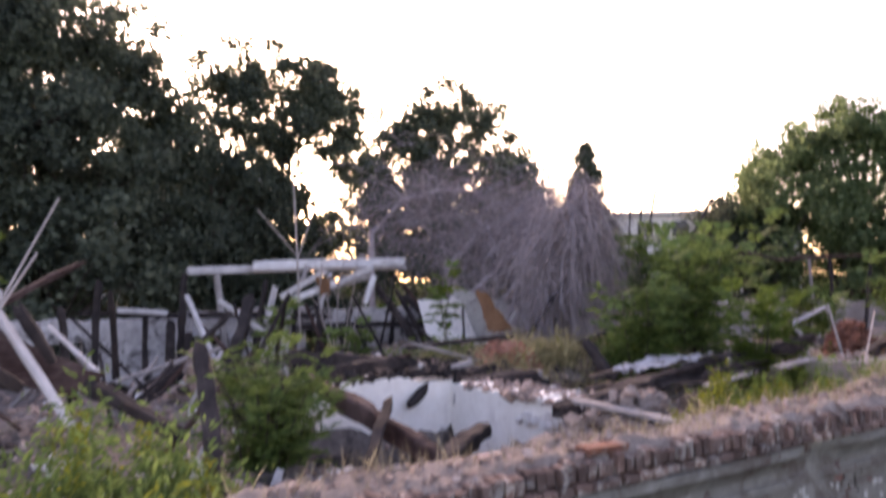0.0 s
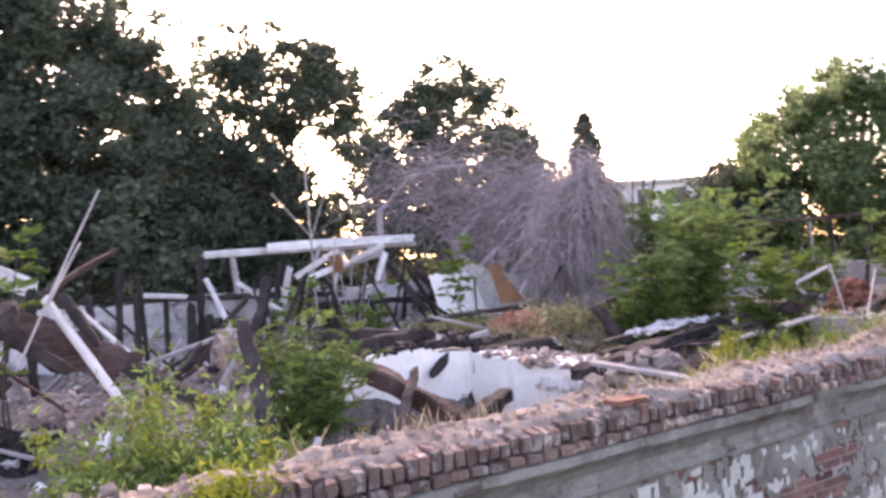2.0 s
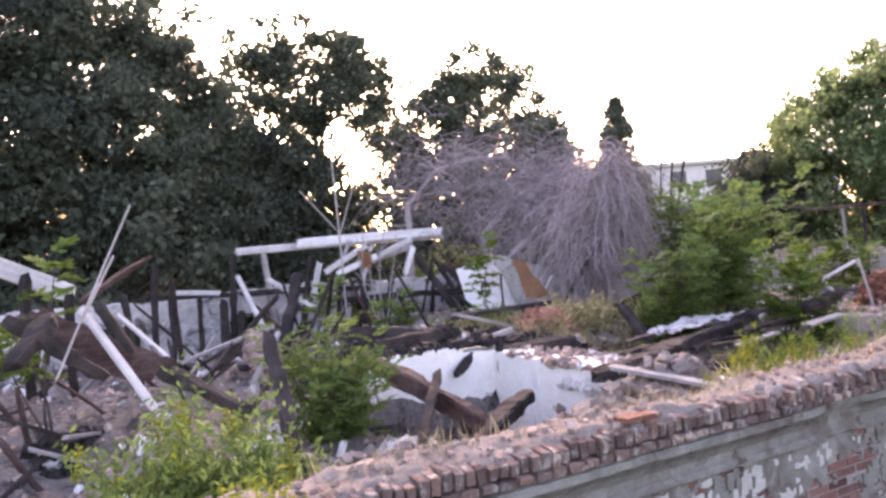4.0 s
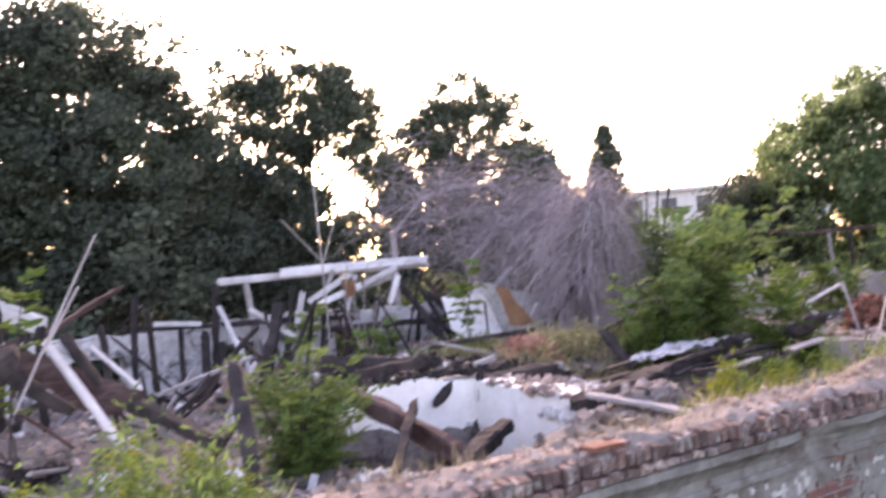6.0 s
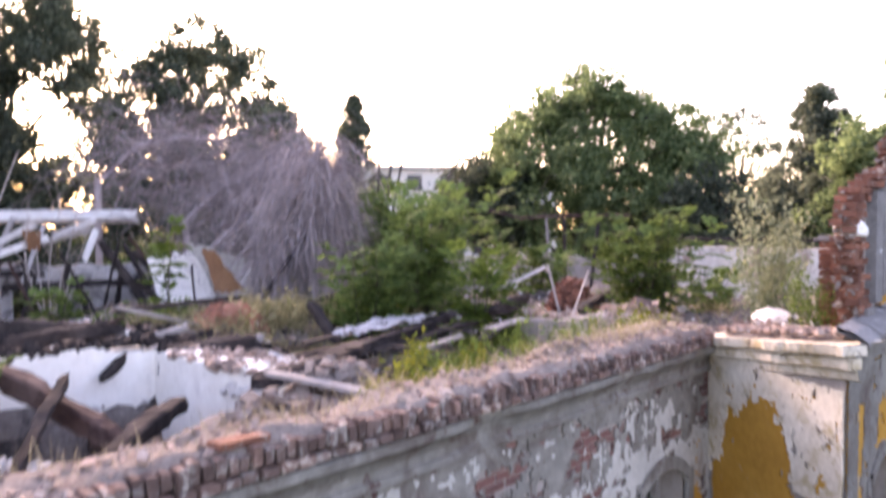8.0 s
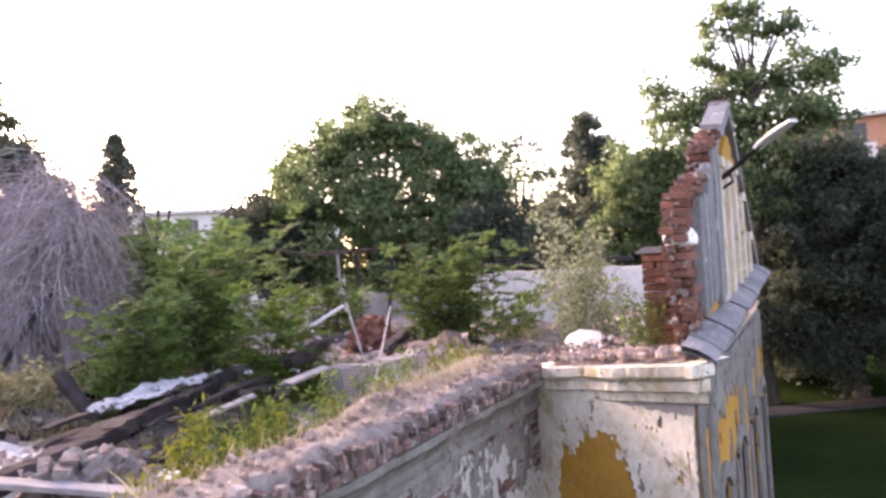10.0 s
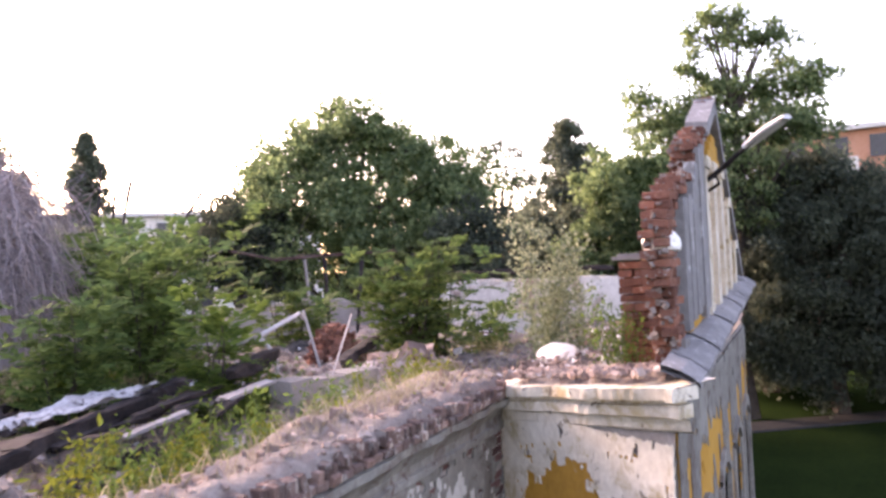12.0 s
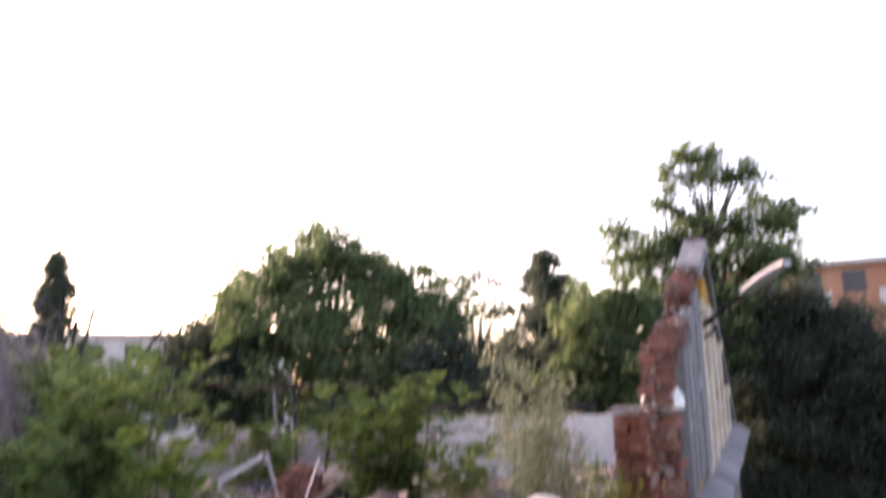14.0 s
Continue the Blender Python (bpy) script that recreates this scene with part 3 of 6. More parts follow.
for (xa, za), (xb, zb) in (((13.9, 8.62), (14.95, 9.04)), ((14.9, 9.04), (18.2, 6.74))):
    n = 16
    for k in range(n):
        p0, p1 = (xa + (xb - xa) * k / n, za + (zb - za) * k / n), (xa + (xb - xa) * (k + 0.98) / n, za + (zb - za) * (k + 0.98) / n)
        q = [(p0[0], 2.60, p0[1]), (p1[0], 2.60, p1[1]), (p1[0], 2.84, p1[1] + 0.02), (p0[0], 2.84, p0[1] + 0.02)]
        g.add(q + [(a, b, c - 0.16) for a, b, c in q], [(0, 1, 2, 3), (7, 6, 5, 4), (0, 4, 5, 1), (1, 5, 6, 2), (2, 6, 7, 3), (3, 7, 4, 0)])
gput("raking_cornice", g.mesh("raking_cornice"), SLATE, "grey raking cornice at the peak")
g = Geo()
g.tube([(13.6, 2.62, 7.95), (13.5, 2.50, 7.98), (13.5, 2.48, 7.90), (13.6, 2.60, 7.84)], [0.018] * 4, 6)
gput("iron_bracket", g.mesh("iron_bracket"), CHAR, "small black iron bracket")

# ---- the inside: rubble bed, cross walls, back wall ----


def rubble_z(x, y):
    z = 5.45 + 0.25 * fbm(x * 0.5, y * 0.5, 1.0) + 0.10 * fbm(x * 1.8, y * 1.8, 4.0) + 0.05 * fbm(x * 6, y * 6, 2.0)
    room = 1.5 * smooth01((x - 5.0) / 0.9) * smooth01((8.1 - x) / 0.4) * smooth01((9.8 - y) / 0.3)
    room *= 1.0 - smooth01((x - 6.3) / 0.6) * (1.0 - smooth01((y - 5.5) / 1.5))
    z -= room * (1.0 - 0.35 * smooth01((6.4 - x) / 1.2))
    z -= 0.35 * smooth01((3.2 - x) / 0.8) * smooth01((11 - y) / 2)
    z += 0.28 * smooth01((y - 10) / 1.2) * smooth01((x - 6) / 1.5) * smooth01((15 - x) / 2)
    z -= 0.25 * smooth01((y - 13.2) / 1.5)
    z += 0.15 * smooth01((x - 11.5) / 1.5) * smooth01((8 - y) / 2)
    return z


v, f = [], []
nx, ny = 300, 130
for j in range(ny):
    for i in range(nx):
        x, y = -8.5 + 34.0 * i / (nx - 1), 4.75 + 13.0 * j / (ny - 1)
        v.append((x, y, rubble_z(x, y)))
f = [(j * nx + i, j * nx + i + 1, (j + 1) * nx + i + 1, (j + 1) * nx + i) for j in range(ny - 1) for i in range(nx - 1)]
rubble_bed = put("rubble_bed", mesh_np("rubble_bed", v, f), DUST, None, "", True)
tagged(rubble_bed, "uneven bed of burnt debris and dust filling the roofless rooms", "rubble", kind="structure")
v, f = [], []
nx, ny = 60, 24
for j in range(ny):
    for i in range(nx):
        y = 2.85 + 2.1 * j / (ny - 1)
        x0 = 12.2 + (y - 4.42) * 0.711
        x = x0 + (21.8 - x0) * i / (nx - 1)
        v.append((x, y, 5.88 + 0.09 * fbm(x * 1.3, y * 1.3, 6.0) + 0.04 * fbm(x * 6, y * 6, 3.0)))
f = [(j * nx + i, j * nx + i + 1, (j + 1) * nx + i + 1, (j + 1) * nx + i) for j in range(ny - 1) for i in range(nx - 1)]
tagged(put("wing_rubble", mesh_np("wing_rubble", v, f), DUST, None, "", True), "dusty debris lying inside the wing behind its gable", "rubble", kind="structure")


def plain_wall(name, a, b, thick, z0, top, mat, label, holes=(), ragged=0.12, seed=1):
    """A cross wall with a broken top; holes: (u0, u1, z0, z1)."""
    side = Side(a, b)
    g = Geo()
    n = max(3, int(side.length / 0.11))
    for k in range(n):
        u0, u1 = side.length * k / n, side.length * (k + 1) / n
        t = top((u0 + u1) / 2) + ragged * fbm(u0 * 1.6, seed, 0.3) + ragged * 0.35 * noise.noise((math.floor(u0 / 0.26) * 3.7, seed, 0))
        cuts = [h for h in holes if h[0] < (u0 + u1) / 2 < h[1]]
        if cuts:
            side.box(g, u0, u1, 0, thick, z0, cuts[0][2])
            if cuts[0][3] < t:
                side.box(g, u0, u1, 0, thick, cuts[0][3], t)
        else:
            side.box(g, u0, u1, 0, thick, z0, t)
    return tagged(put(name, g.mesh(name), mat), label, "wall", kind="structure")


plain_wall("wall_room_back", (5.9, 9.75), (7.9, 9.75), 0.45, 3.6, lambda u: 5.98 - 0.06 * u, WHITEP, "white plastered cross wall of a collapsed room", ragged=0.08, seed=2)
plain_wall("wall_room_side", (7.85, 9.75), (8.25, 5.0), 0.45, 3.6, lambda u: 5.78 + 0.0 * u, WHITEP, "white plastered side wall of a collapsed room", ragged=0.05, seed=5)
plain_wall("wall_back", (-6.0, 17.6), (13.6, 17.6), 0.5, 0.0, lambda u: 6.50 + 0.05 * math.sin(u), SOOTY, "whitewashed rear wall with broken window openings",
           [(c, c + 1.0, 5.2, 6.05) for c in (1.5, 4.2, 7.0, 9.6, 12.4, 15.2)], 0.08, 7)
plain_wall("wall_cross", (22.0, 9.6), (22.0, 5.0), 0.4, 0.0, lambda u: 6.72, LIMEW, "tall remnant of whitewashed cross wall beside the gable", ragged=0.05, seed=9)
plain_wall("wall_east", (25.2, 4.5), (25.2, 17.6), 0.5, 0.0, lambda u: 6.2, MORTAR, "far end wall of the ruin", ragged=0.2, seed=12)
plain_wall("wall_west", (-8.6, 17.6), (-8.6, 4.4), 0.5, 0.0, lambda u: 6.2, MORTAR, "near end wall of the ruin", ragged=0.2, seed=13)
plain_wall("wall_stub", (12.3, 7.1), (15.4, 6.3), 0.4, 4.8, lambda u: 5.96 - 0.06 * u, MORTAR, "broken stub of a plastered partition wall", [(1.15, 1.75, 4.8, 5.65)], 0.06, 15)
plain_wall("wall_rear_east", (13.6, 15.5), (25.2, 15.5), 0.5, 0.0, lambda u: 6.1, MORTAR, "broken rear wall half hidden by shrubs", ragged=0.3, seed=17)

# ---- timbers ----
TIMBER = {"CHAR": ("charred black", "charred"), "PALE": ("pale weathered", ""), "GREY": ("grey weathered", ""), "WHITEW": ("whitewashed", ""), "RUSTW": ("burnt red-brown", ""), "BARKP": ("bare pale", "")}
PLACES = {"roof_plate": "resting on the burnt frame's posts", "roof_plank": "lying along the roof plate", "post": "standing in the burnt-out rooms", "rail": "nailed between the posts",
          "brace": "leaning in the burnt roof frame", "loose_plank": "loose among the burnt timbers", "rafter": "remaining of the collapsed roof", "fallen_rafter": "leaning over the weeds",
          "fallen_beam": "fallen across the rubble", "charred_post": "leaning behind the front wall", "charred_beam": "lying on the broken walls", "charred_log": "lying at the room's edge",
          "leaning_post": "leaning on the debris", "short_strut": "resting on the cross wall", "hanging_strut": "hanging over the white room", "roof_bar": "remaining above the far rooms",
          "wall_plate": "lying on the white cross wall", "thin_branch": "rising out of the debris", "loose_stick": "sticking out of the debris", "dead_branch": "rising from the thicket"}
timber_seed = [0]


def beam(name, a, b, w, h, mat):
    """A hewn, burnt or weathered timber from a to b: uneven section, eaten edges, ragged ends."""
    timber_seed[0] += 1
    rng = random.Random(timber_seed[0])
    a, b = Vector(a), Vector(b)
    d = b - a
    L = d.length
    burnt = mat in (CHAR, RUSTW)
    n = max(3, min(26, int(L / (0.09 if burnt else 0.18))))
    amp = 0.13 if burnt else 0.05
    ph = rng.uniform(0, 90)
    sec = ((-0.5, -0.38), (-0.38, -0.5), (0.38, -0.5), (0.5, -0.38), (0.5, 0.38), (0.38, 0.5), (-0.38, 0.5), (-0.5, 0.38))
    v = []
    for i in range(n + 1):
        k = i / n
        taper = (0.55 + rng.random() * 0.3) if burnt and i in (0, n) else 1.0
        bow = 0.02 * L * math.sin(math.pi * k) * (0.4 if burnt else 0.15)
        for sy, sz in sec:
            q = taper * (1 + rng.uniform(-amp, amp) + (0.42 * noise.noise((L * k * 2.6 + ph, sy * 1.5, sz * 1.5)) if burnt else 0.0))
            v.append((L * k + rng.uniform(-1, 1) * (0.05 if i in (0, n) else 0.01), sy * w * q, sz * h * q + bow))
    f = [(i * 8 + k, (i + 1) * 8 + k, (i + 1) * 8 + (k + 1) % 8, i * 8 + (k + 1) % 8) for i in range(n) for k in range(8)]
    for o in (0, n * 8):
        ends = [(o, o + 1, o + 2, o + 3), (o, o + 3, o + 4, o + 7), (o + 4, o + 5, o + 6, o + 7)]
        f += ends if o else [e[::-1] for e in ends]
    ob = put(name, mesh_np(name, v, f), mat)
    q = d.to_track_quat("X", "Z")
    ob.matrix_world = Matrix.Translation(a) @ q.to_matrix().to_4x4()
    kind = next(k for k, m in (("CHAR", CHAR), ("PALE", PALE), ("GREY", GREY), ("WHITEW", WHITEW), ("RUSTW", RUSTW), ("BARKP", BARKP)) if m == mat)
    noun = {"thin_branch": "dead branch", "post": "timber post", "rail": "timber rail", "brace": "timber brace"}.get(name, name.replace("_", " ").replace("charred ", "timber ").replace("fallen ", "roof "))
    return tagged(ob, TIMBER[kind][0] + " " + noun + " " + PLACES[name], {"thin_branch": "branch", "loose_plank": "plank", "roof_plank": "plank", "charred_log": "log", "loose_stick": "stick", "dead_branch": "branch"}.get(name, "beam"), "burnt timbers")


beam("roof_plate", (6.49, 17.30, 7.40), (12.15, 18.20, 7.44), 0.16, 0.16, PALE)
beam("roof_plank", (7.88, 17.30, 7.49), (11.98, 17.90, 7.56), 0.06, 0.2, WHITEW)
beam("post", (6.43, 17.30, 7.36), (6.33, 17.30, 5.01), 0.13, 0.13, CHAR)
beam("post", (7.12, 17.40, 7.34), (7.28, 17.40, 5.77), 0.12, 0.12, GREY)
beam("post", (4.66, 16.50, 7.24), (4.58, 16.50, 5.67), 0.12, 0.12, CHAR)
beam("post", (3.82, 15.00, 6.83), (3.90, 15.00, 5.64), 0.12, 0.12, CHAR)
beam("rail", (4.38, 16.60, 6.65), (6.41, 17.25, 6.49), 0.1, 0.1, CHAR)
beam("rail", (5.03, 16.70, 6.68), (6.02, 17.05, 6.57), 0.08, 0.1, PALE)
beam("brace", (6.87, 16.40, 6.80), (8.23, 16.00, 5.71), 0.1, 0.1, PALE)
beam("post", (7.18, 15.50, 6.87), (6.40, 14.50, 5.49), 0.2, 0.18, CHAR)
beam("brace", (10.70, 17.00, 7.00), (11.32, 16.00, 5.46), 0.15, 0.15, CHAR)
beam("brace", (11.31, 16.80, 6.78), (12.19, 16.30, 5.64), 0.13, 0.13, CHAR)
beam("loose_plank", (8.21, 16.90, 7.03), (8.02, 16.90, 6.30), 0.05, 0.13, PALE)
beam("loose_plank", (8.34, 16.90, 6.82), (9.27, 16.70, 7.34), 0.05, 0.13, PALE)
beam("loose_plank", (8.50, 16.70, 6.75), (9.52, 16.70, 7.09), 0.05, 0.13, WHITEW)
beam("loose_plank", (9.77, 17.00, 7.10), (10.62, 17.00, 7.42), 0.05, 0.13, PALE)
beam("loose_plank", (10.28, 16.80, 6.62), (10.54, 16.80, 7.23), 0.05, 0.13, WHITEW)
beam("loose_plank", (9.59, 17.10, 6.98), (10.58, 17.10, 7.23), 0.05, 0.13, GREY)
beam("post", (10.11, 17.20, 6.53), (9.95, 17.20, 5.45), 0.11, 0.11, CHAR)
beam("brace", (10.17, 17.00, 6.29), (10.44, 17.00, 5.41), 0.1, 0.1, CHAR)
beam("post", (11.26, 17.20, 6.29), (11.14, 17.20, 5.49), 0.09, 0.09, CHAR)
beam("post", (9.12, 16.80, 6.75), (9.10, 16.60, 5.62), 0.1, 0.1, CHAR)
beam("post", (4.93, 16.60, 6.62), (4.94, 16.60, 5.41), 0.1, 0.1, CHAR)
beam("post", (5.96, 16.60, 6.45), (5.91, 16.40, 5.16), 0.16, 0.16, CHAR)
beam("post", (6.21, 16.20, 6.22), (6.09, 16.00, 5.19), 0.14, 0.14, CHAR)
beam("rafter", (1.81, 12.00, 7.50), (2.75, 12.00, 7.02), 0.08, 0.24, PALE)
beam("post", (2.18, 12.00, 7.34), (2.15, 12.00, 5.76), 0.14, 0.14, CHAR)
beam("post", (2.67, 12.00, 7.07), (2.65, 12.00, 5.70), 0.12, 0.12, CHAR)
beam("fallen_rafter", (2.48, 9.00, 7.01), (3.00, 8.40, 6.01), 0.09, 0.05, PALE)
beam("rafter", (2.70, 9.60, 7.04), (3.00, 9.40, 6.48), 0.1, 0.1, CHAR)
beam("brace", (3.43, 10.40, 7.46), (2.55, 9.60, 7.04), 0.07, 0.07, RUSTW)
beam("fallen_beam", (2.17, 10.20, 6.79), (3.40, 10.60, 6.12), 0.22, 0.2, RUSTW)
beam("fallen_beam", (1.83, 9.40, 6.95), (2.68, 9.40, 6.26), 0.18, 0.16, CHAR)
beam("charred_post", (1.82, 8.20, 6.64), (2.18, 8.80, 6.96), 0.18, 0.16, CHAR)
beam("charred_post", (3.78, 7.20, 6.72), (3.53, 5.90, 5.70), 0.12, 0.10, CHAR)
beam("charred_beam", (5.70, 9.55, 6.05), (6.42, 7.85, 5.34), 0.20, 0.19, RUSTW)
beam("charred_log", (7.29, 8.20, 5.51), (6.14, 7.50, 5.29), 0.2, 0.18, CHAR)
beam("charred_log", (6.48, 8.35, 5.48), (6.30, 8.00, 5.25), 0.16, 0.16, CHAR)
beam("leaning_post", (6.27, 8.60, 5.86), (5.32, 7.40, 5.36), 0.11, 0.11, CHAR)
beam("short_strut", (6.07, 10.20, 5.91), (5.48, 9.80, 5.69), 0.12, 0.12, CHAR)
beam("charred_beam", (7.77, 9.90, 5.72), (9.27, 9.60, 5.79), 0.2, 0.18, CHAR)
beam("hanging_strut", (7.94, 9.70, 5.95), (7.89, 9.70, 5.46), 0.08, 0.08, CHAR)
beam("short_strut", (7.10, 9.60, 5.58), (7.46, 9.70, 5.80), 0.1, 0.1, CHAR)
beam("charred_beam", (7.57, 7.30, 5.77), (9.26, 7.60, 5.82), 0.17, 0.16, CHAR)
beam("charred_beam", (8.66, 7.60, 5.80), (11.64, 8.60, 5.81), 0.2, 0.16, CHAR)
beam("charred_beam", (8.40, 11.80, 6.08), (10.30, 11.50, 6.17), 0.09, 0.08, CHAR)
beam("charred_beam", (6.46, 12.00, 6.06), (7.88, 11.20, 5.90), 0.22, 0.22, CHAR)
beam("charred_beam", (6.56, 10.90, 5.94), (8.19, 11.20, 5.93), 0.18, 0.16, CHAR)
beam("leaning_post", (10.36, 9.80, 6.19), (10.36, 9.20, 5.68), 0.14, 0.12, CHAR)
beam("charred_beam", (12.54, 9.60, 5.63), (14.60, 9.90, 5.71), 0.18, 0.18, CHAR)
beam("fallen_beam", (3.35, 10.00, 6.19), (4.16, 9.20, 5.62), 0.16, 0.14, CHAR)
beam("loose_plank", (4.75, 11.00, 5.66), (5.30, 11.40, 6.26), 0.07, 0.05, GREY)
beam("loose_plank", (4.25, 13.00, 5.79), (5.93, 13.50, 6.13), 0.08, 0.06, GREY)
beam("roof_bar", (21.69, 14.20, 7.46), (22.83, 11.20, 7.53), 0.07, 0.07, RUSTW)
beam("roof_bar", (19.78, 14.00, 7.70), (21.91, 14.15, 7.43), 0.08, 0.06, RUSTW)
beam("post", (21.99, 13.40, 7.42), (22.17, 13.40, 5.46), 0.06, 0.06, GREY)
beam("post", (21.96, 12.80, 7.44), (22.05, 12.80, 5.51), 0.08, 0.08, CHAR)
beam("post", (22.51, 12.00, 7.44), (22.10, 12.00, 5.56), 0.08, 0.08, CHAR)
beam("fallen_beam", (13.95, 7.60, 5.84), (18.92, 9.20, 5.92), 0.16, 0.14, CHAR)
beam("fallen_beam", (11.86, 7.60, 6.10), (12.71, 7.60, 6.21), 0.2, 0.18, CHAR)
beam("wall_plate", (22.00, 9.97, 6.85), (22.00, 5.53, 6.91), 0.16, 0.12, CHAR)
beam("brace", (9.00, 17.00, 7.45), (8.24, 16.60, 6.06), 0.08, 0.08, GREY)
beam("brace", (9.65, 17.20, 7.30), (9.08, 16.80, 6.24), 0.07, 0.07, PALE)
beam("brace", (6.12, 16.00, 6.91), (6.37, 15.00, 5.65), 0.08, 0.08, PALE)
beam("post", (8.12, 17.20, 7.16), (7.76, 17.00, 5.45), 0.1, 0.1, CHAR)
beam("post", (8.79, 17.20, 6.75), (8.72, 17.20, 5.48), 0.09, 0.09, CHAR)
beam("post", (5.61, 17.10, 6.50), (5.58, 17.00, 5.30), 0.1, 0.1, CHAR)
beam("rail", (8.86, 17.10, 6.14), (12.88, 17.10, 5.99), 0.12, 0.14, CHAR)
beam("rail", (6.46, 17.20, 6.50), (9.62, 17.20, 6.34), 0.1, 0.12, CHAR)
beam("brace", (3.35, 12.50, 6.65), (3.88, 12.00, 6.02), 0.1, 0.04, PALE)
beam("thin_branch", (8.19, 15.80, 9.28), (8.31, 15.80, 5.57), 0.03, 0.03, BARKP)
beam("thin_branch", (7.43, 15.80, 8.57), (8.27, 15.80, 7.64), 0.02, 0.02, BARKP)
beam("thin_branch", (8.65, 15.80, 8.64), (8.28, 15.80, 7.64), 0.02, 0.02, BARKP)
beam("dead_branch", (17.85, 15.00, 9.33), (16.79, 14.60, 7.00), 0.05, 0.05, CHAR)
beam("dead_branch", (19.52, 14.50, 9.13), (17.35, 14.20, 7.04), 0.05, 0.05, CHAR)
beam("dead_branch", (17.40, 15.40, 9.55), (16.74, 15.00, 7.12), 0.04, 0.04, CHAR)
beam("dead_branch", (17.77, 15.40, 9.08), (17.07, 15.00, 7.04), 0.05, 0.05, CHAR)
beam("thin_branch", (2.93, 8.60, 7.97), (2.14, 8.00, 6.49), 0.018, 0.018, BARKP)
beam("thin_branch", (2.78, 8.80, 7.50), (2.40, 8.20, 6.96), 0.02, 0.02, BARKP)
beam("thin_branch", (15.19, 8.00, 6.49), (11.45, 6.20, 5.68), 0.025, 0.025, BARKP)


rngs = random.Random(77)
for k in range(34):
    # scorched sticks and laths all through the burnt frame
    x, y = rngs.uniform(2.0, 12.5), rngs.uniform(13.0, 17.2)
    z = rubble_z(x, y)
    L, a, up = rngs.uniform(0.7, 2.0), rngs.uniform(0, 6.28), rngs.uniform(0.15, 1.0)
    r = math.sqrt(max(0.05, 1 - up * up)) * L
    beam("loose_stick", (x, y, z - 0.05), (x + r * math.cos(a), min(y + r * math.sin(a), 17.4), z + up * L), rngs.uniform(0.04, 0.09), rngs.uniform(0.04, 0.08), rngs.choice((CHAR, CHAR, CHAR, CHAR, RUSTW, GREY)))
for k in range(26):
    x, y = rngs.uniform(1.2, 4.4), rngs.uniform(8.6, 12.8)
    z = rubble_z(x, y)
    L, a, up = rngs.uniform(0.6, 1.7), rngs.uniform(0, 6.28), rngs.uniform(0.1, 0.9)
    r = math.sqrt(max(0.05, 1 - up * up)) * L
    beam("loose_stick", (x, y, z - 0.05), (x + r * math.cos(a), y + r * math.sin(a), z + up * L), rngs.uniform(0.03, 0.07), rngs.uniform(0.03, 0.06), rngs.choice((CHAR, CHAR, CHAR, RUSTW, GREY)))
for k in range(26):
    x, y = rngs.uniform(6.3, 12.5), rngs.uniform(9.9, 12.3)
    z = rubble_z(x, y)
    L, a, up = rngs.uniform(0.5, 1.6), rngs.uniform(-0.5, 0.5) + rngs.choice((0, math.pi)), rngs.uniform(0.02, 0.3)
    beam("loose_stick", (x, y, z + 0.03), (x + L * math.cos(a), y + L * math.sin(a), z + 0.05 + up * L), rngs.uniform(0.06, 0.14), rngs.uniform(0.05, 0.12), rngs.choice((CHAR, CHAR, RUSTW, GREY)))


for k in range(13):
    # scorched boards piled beside the long charred beam
    x, y = rngs.uniform(8.7, 11.2), rngs.uniform(7.0, 8.3)
    L, a = rngs.uniform(0.5, 1.5), rngs.gauss(0.32, 0.3)
    z = 5.72 + 0.02 * k * rngs.random() + 0.05 * rngs.random()
    beam("loose_plank", (x, y, z), (x + L * math.cos(a), y + L * math.sin(a), z + rngs.uniform(-0.05, 0.12)), rngs.uniform(0.10, 0.20), rngs.uniform(0.025, 0.05), rngs.choice((CHAR, CHAR, CHAR, CHAR, GREY)))


beam("loose_plank", (7.35, 6.75, 5.98), (7.9, 5.5, 5.80), 0.16, 0.05, GREY)


# ---- sheets, pipes, lumps ----
def bent_sheet(name, corners, mat, label, category, nx=26, ny=16, wave=0.03, seed=0, thick=0.012):
    """A thin crumpled sheet through four corners, with thickness."""
    a, b, c, d = (Vector(p) for p in corners)
    v = []
    for top in (0, 1):
        for j in range(ny + 1):
            for i in range(nx + 1):
                s, t = i / nx, j / ny
                p = (a * (1 - s) + b * s) * (1 - t) + (d * (1 - s) + c * s) * t
                p = p + Vector((0.3, 0.3, 1)) * wave * (noise.noise((s * 5 + seed, t * 4, 0.3)) + 0.6 * noise.noise((s * 15 + seed, t * 11, 0.3)))
                v.append((p.x, p.y, p.z + (thick if top else 0)))
    m = (nx + 1) * (ny + 1)
    f = []
    for j in range(ny):
        for i in range(nx):
            q = (j * (nx + 1) + i, j * (nx + 1) + i + 1, (j + 1) * (nx + 1) + i + 1, (j + 1) * (nx + 1) + i)
            f += [q[::-1], tuple(k + m for k in q)]
    for i in range(nx):
        f += [(i, i + 1, i + 1 + m, i + m), (ny * (nx + 1) + i + 1, ny * (nx + 1) + i, ny * (nx + 1) + i + m, ny * (nx + 1) + i + 1 + m)]
    for j in range(ny):
        p, q = j * (nx + 1), (j + 1) * (nx + 1)
        f += [(q, p, p + m, q + m), (p + nx, q + nx, q + nx + m, p + nx + m)]
    return tagged(put(name, mesh_np(name, v, f), mat), label, category)


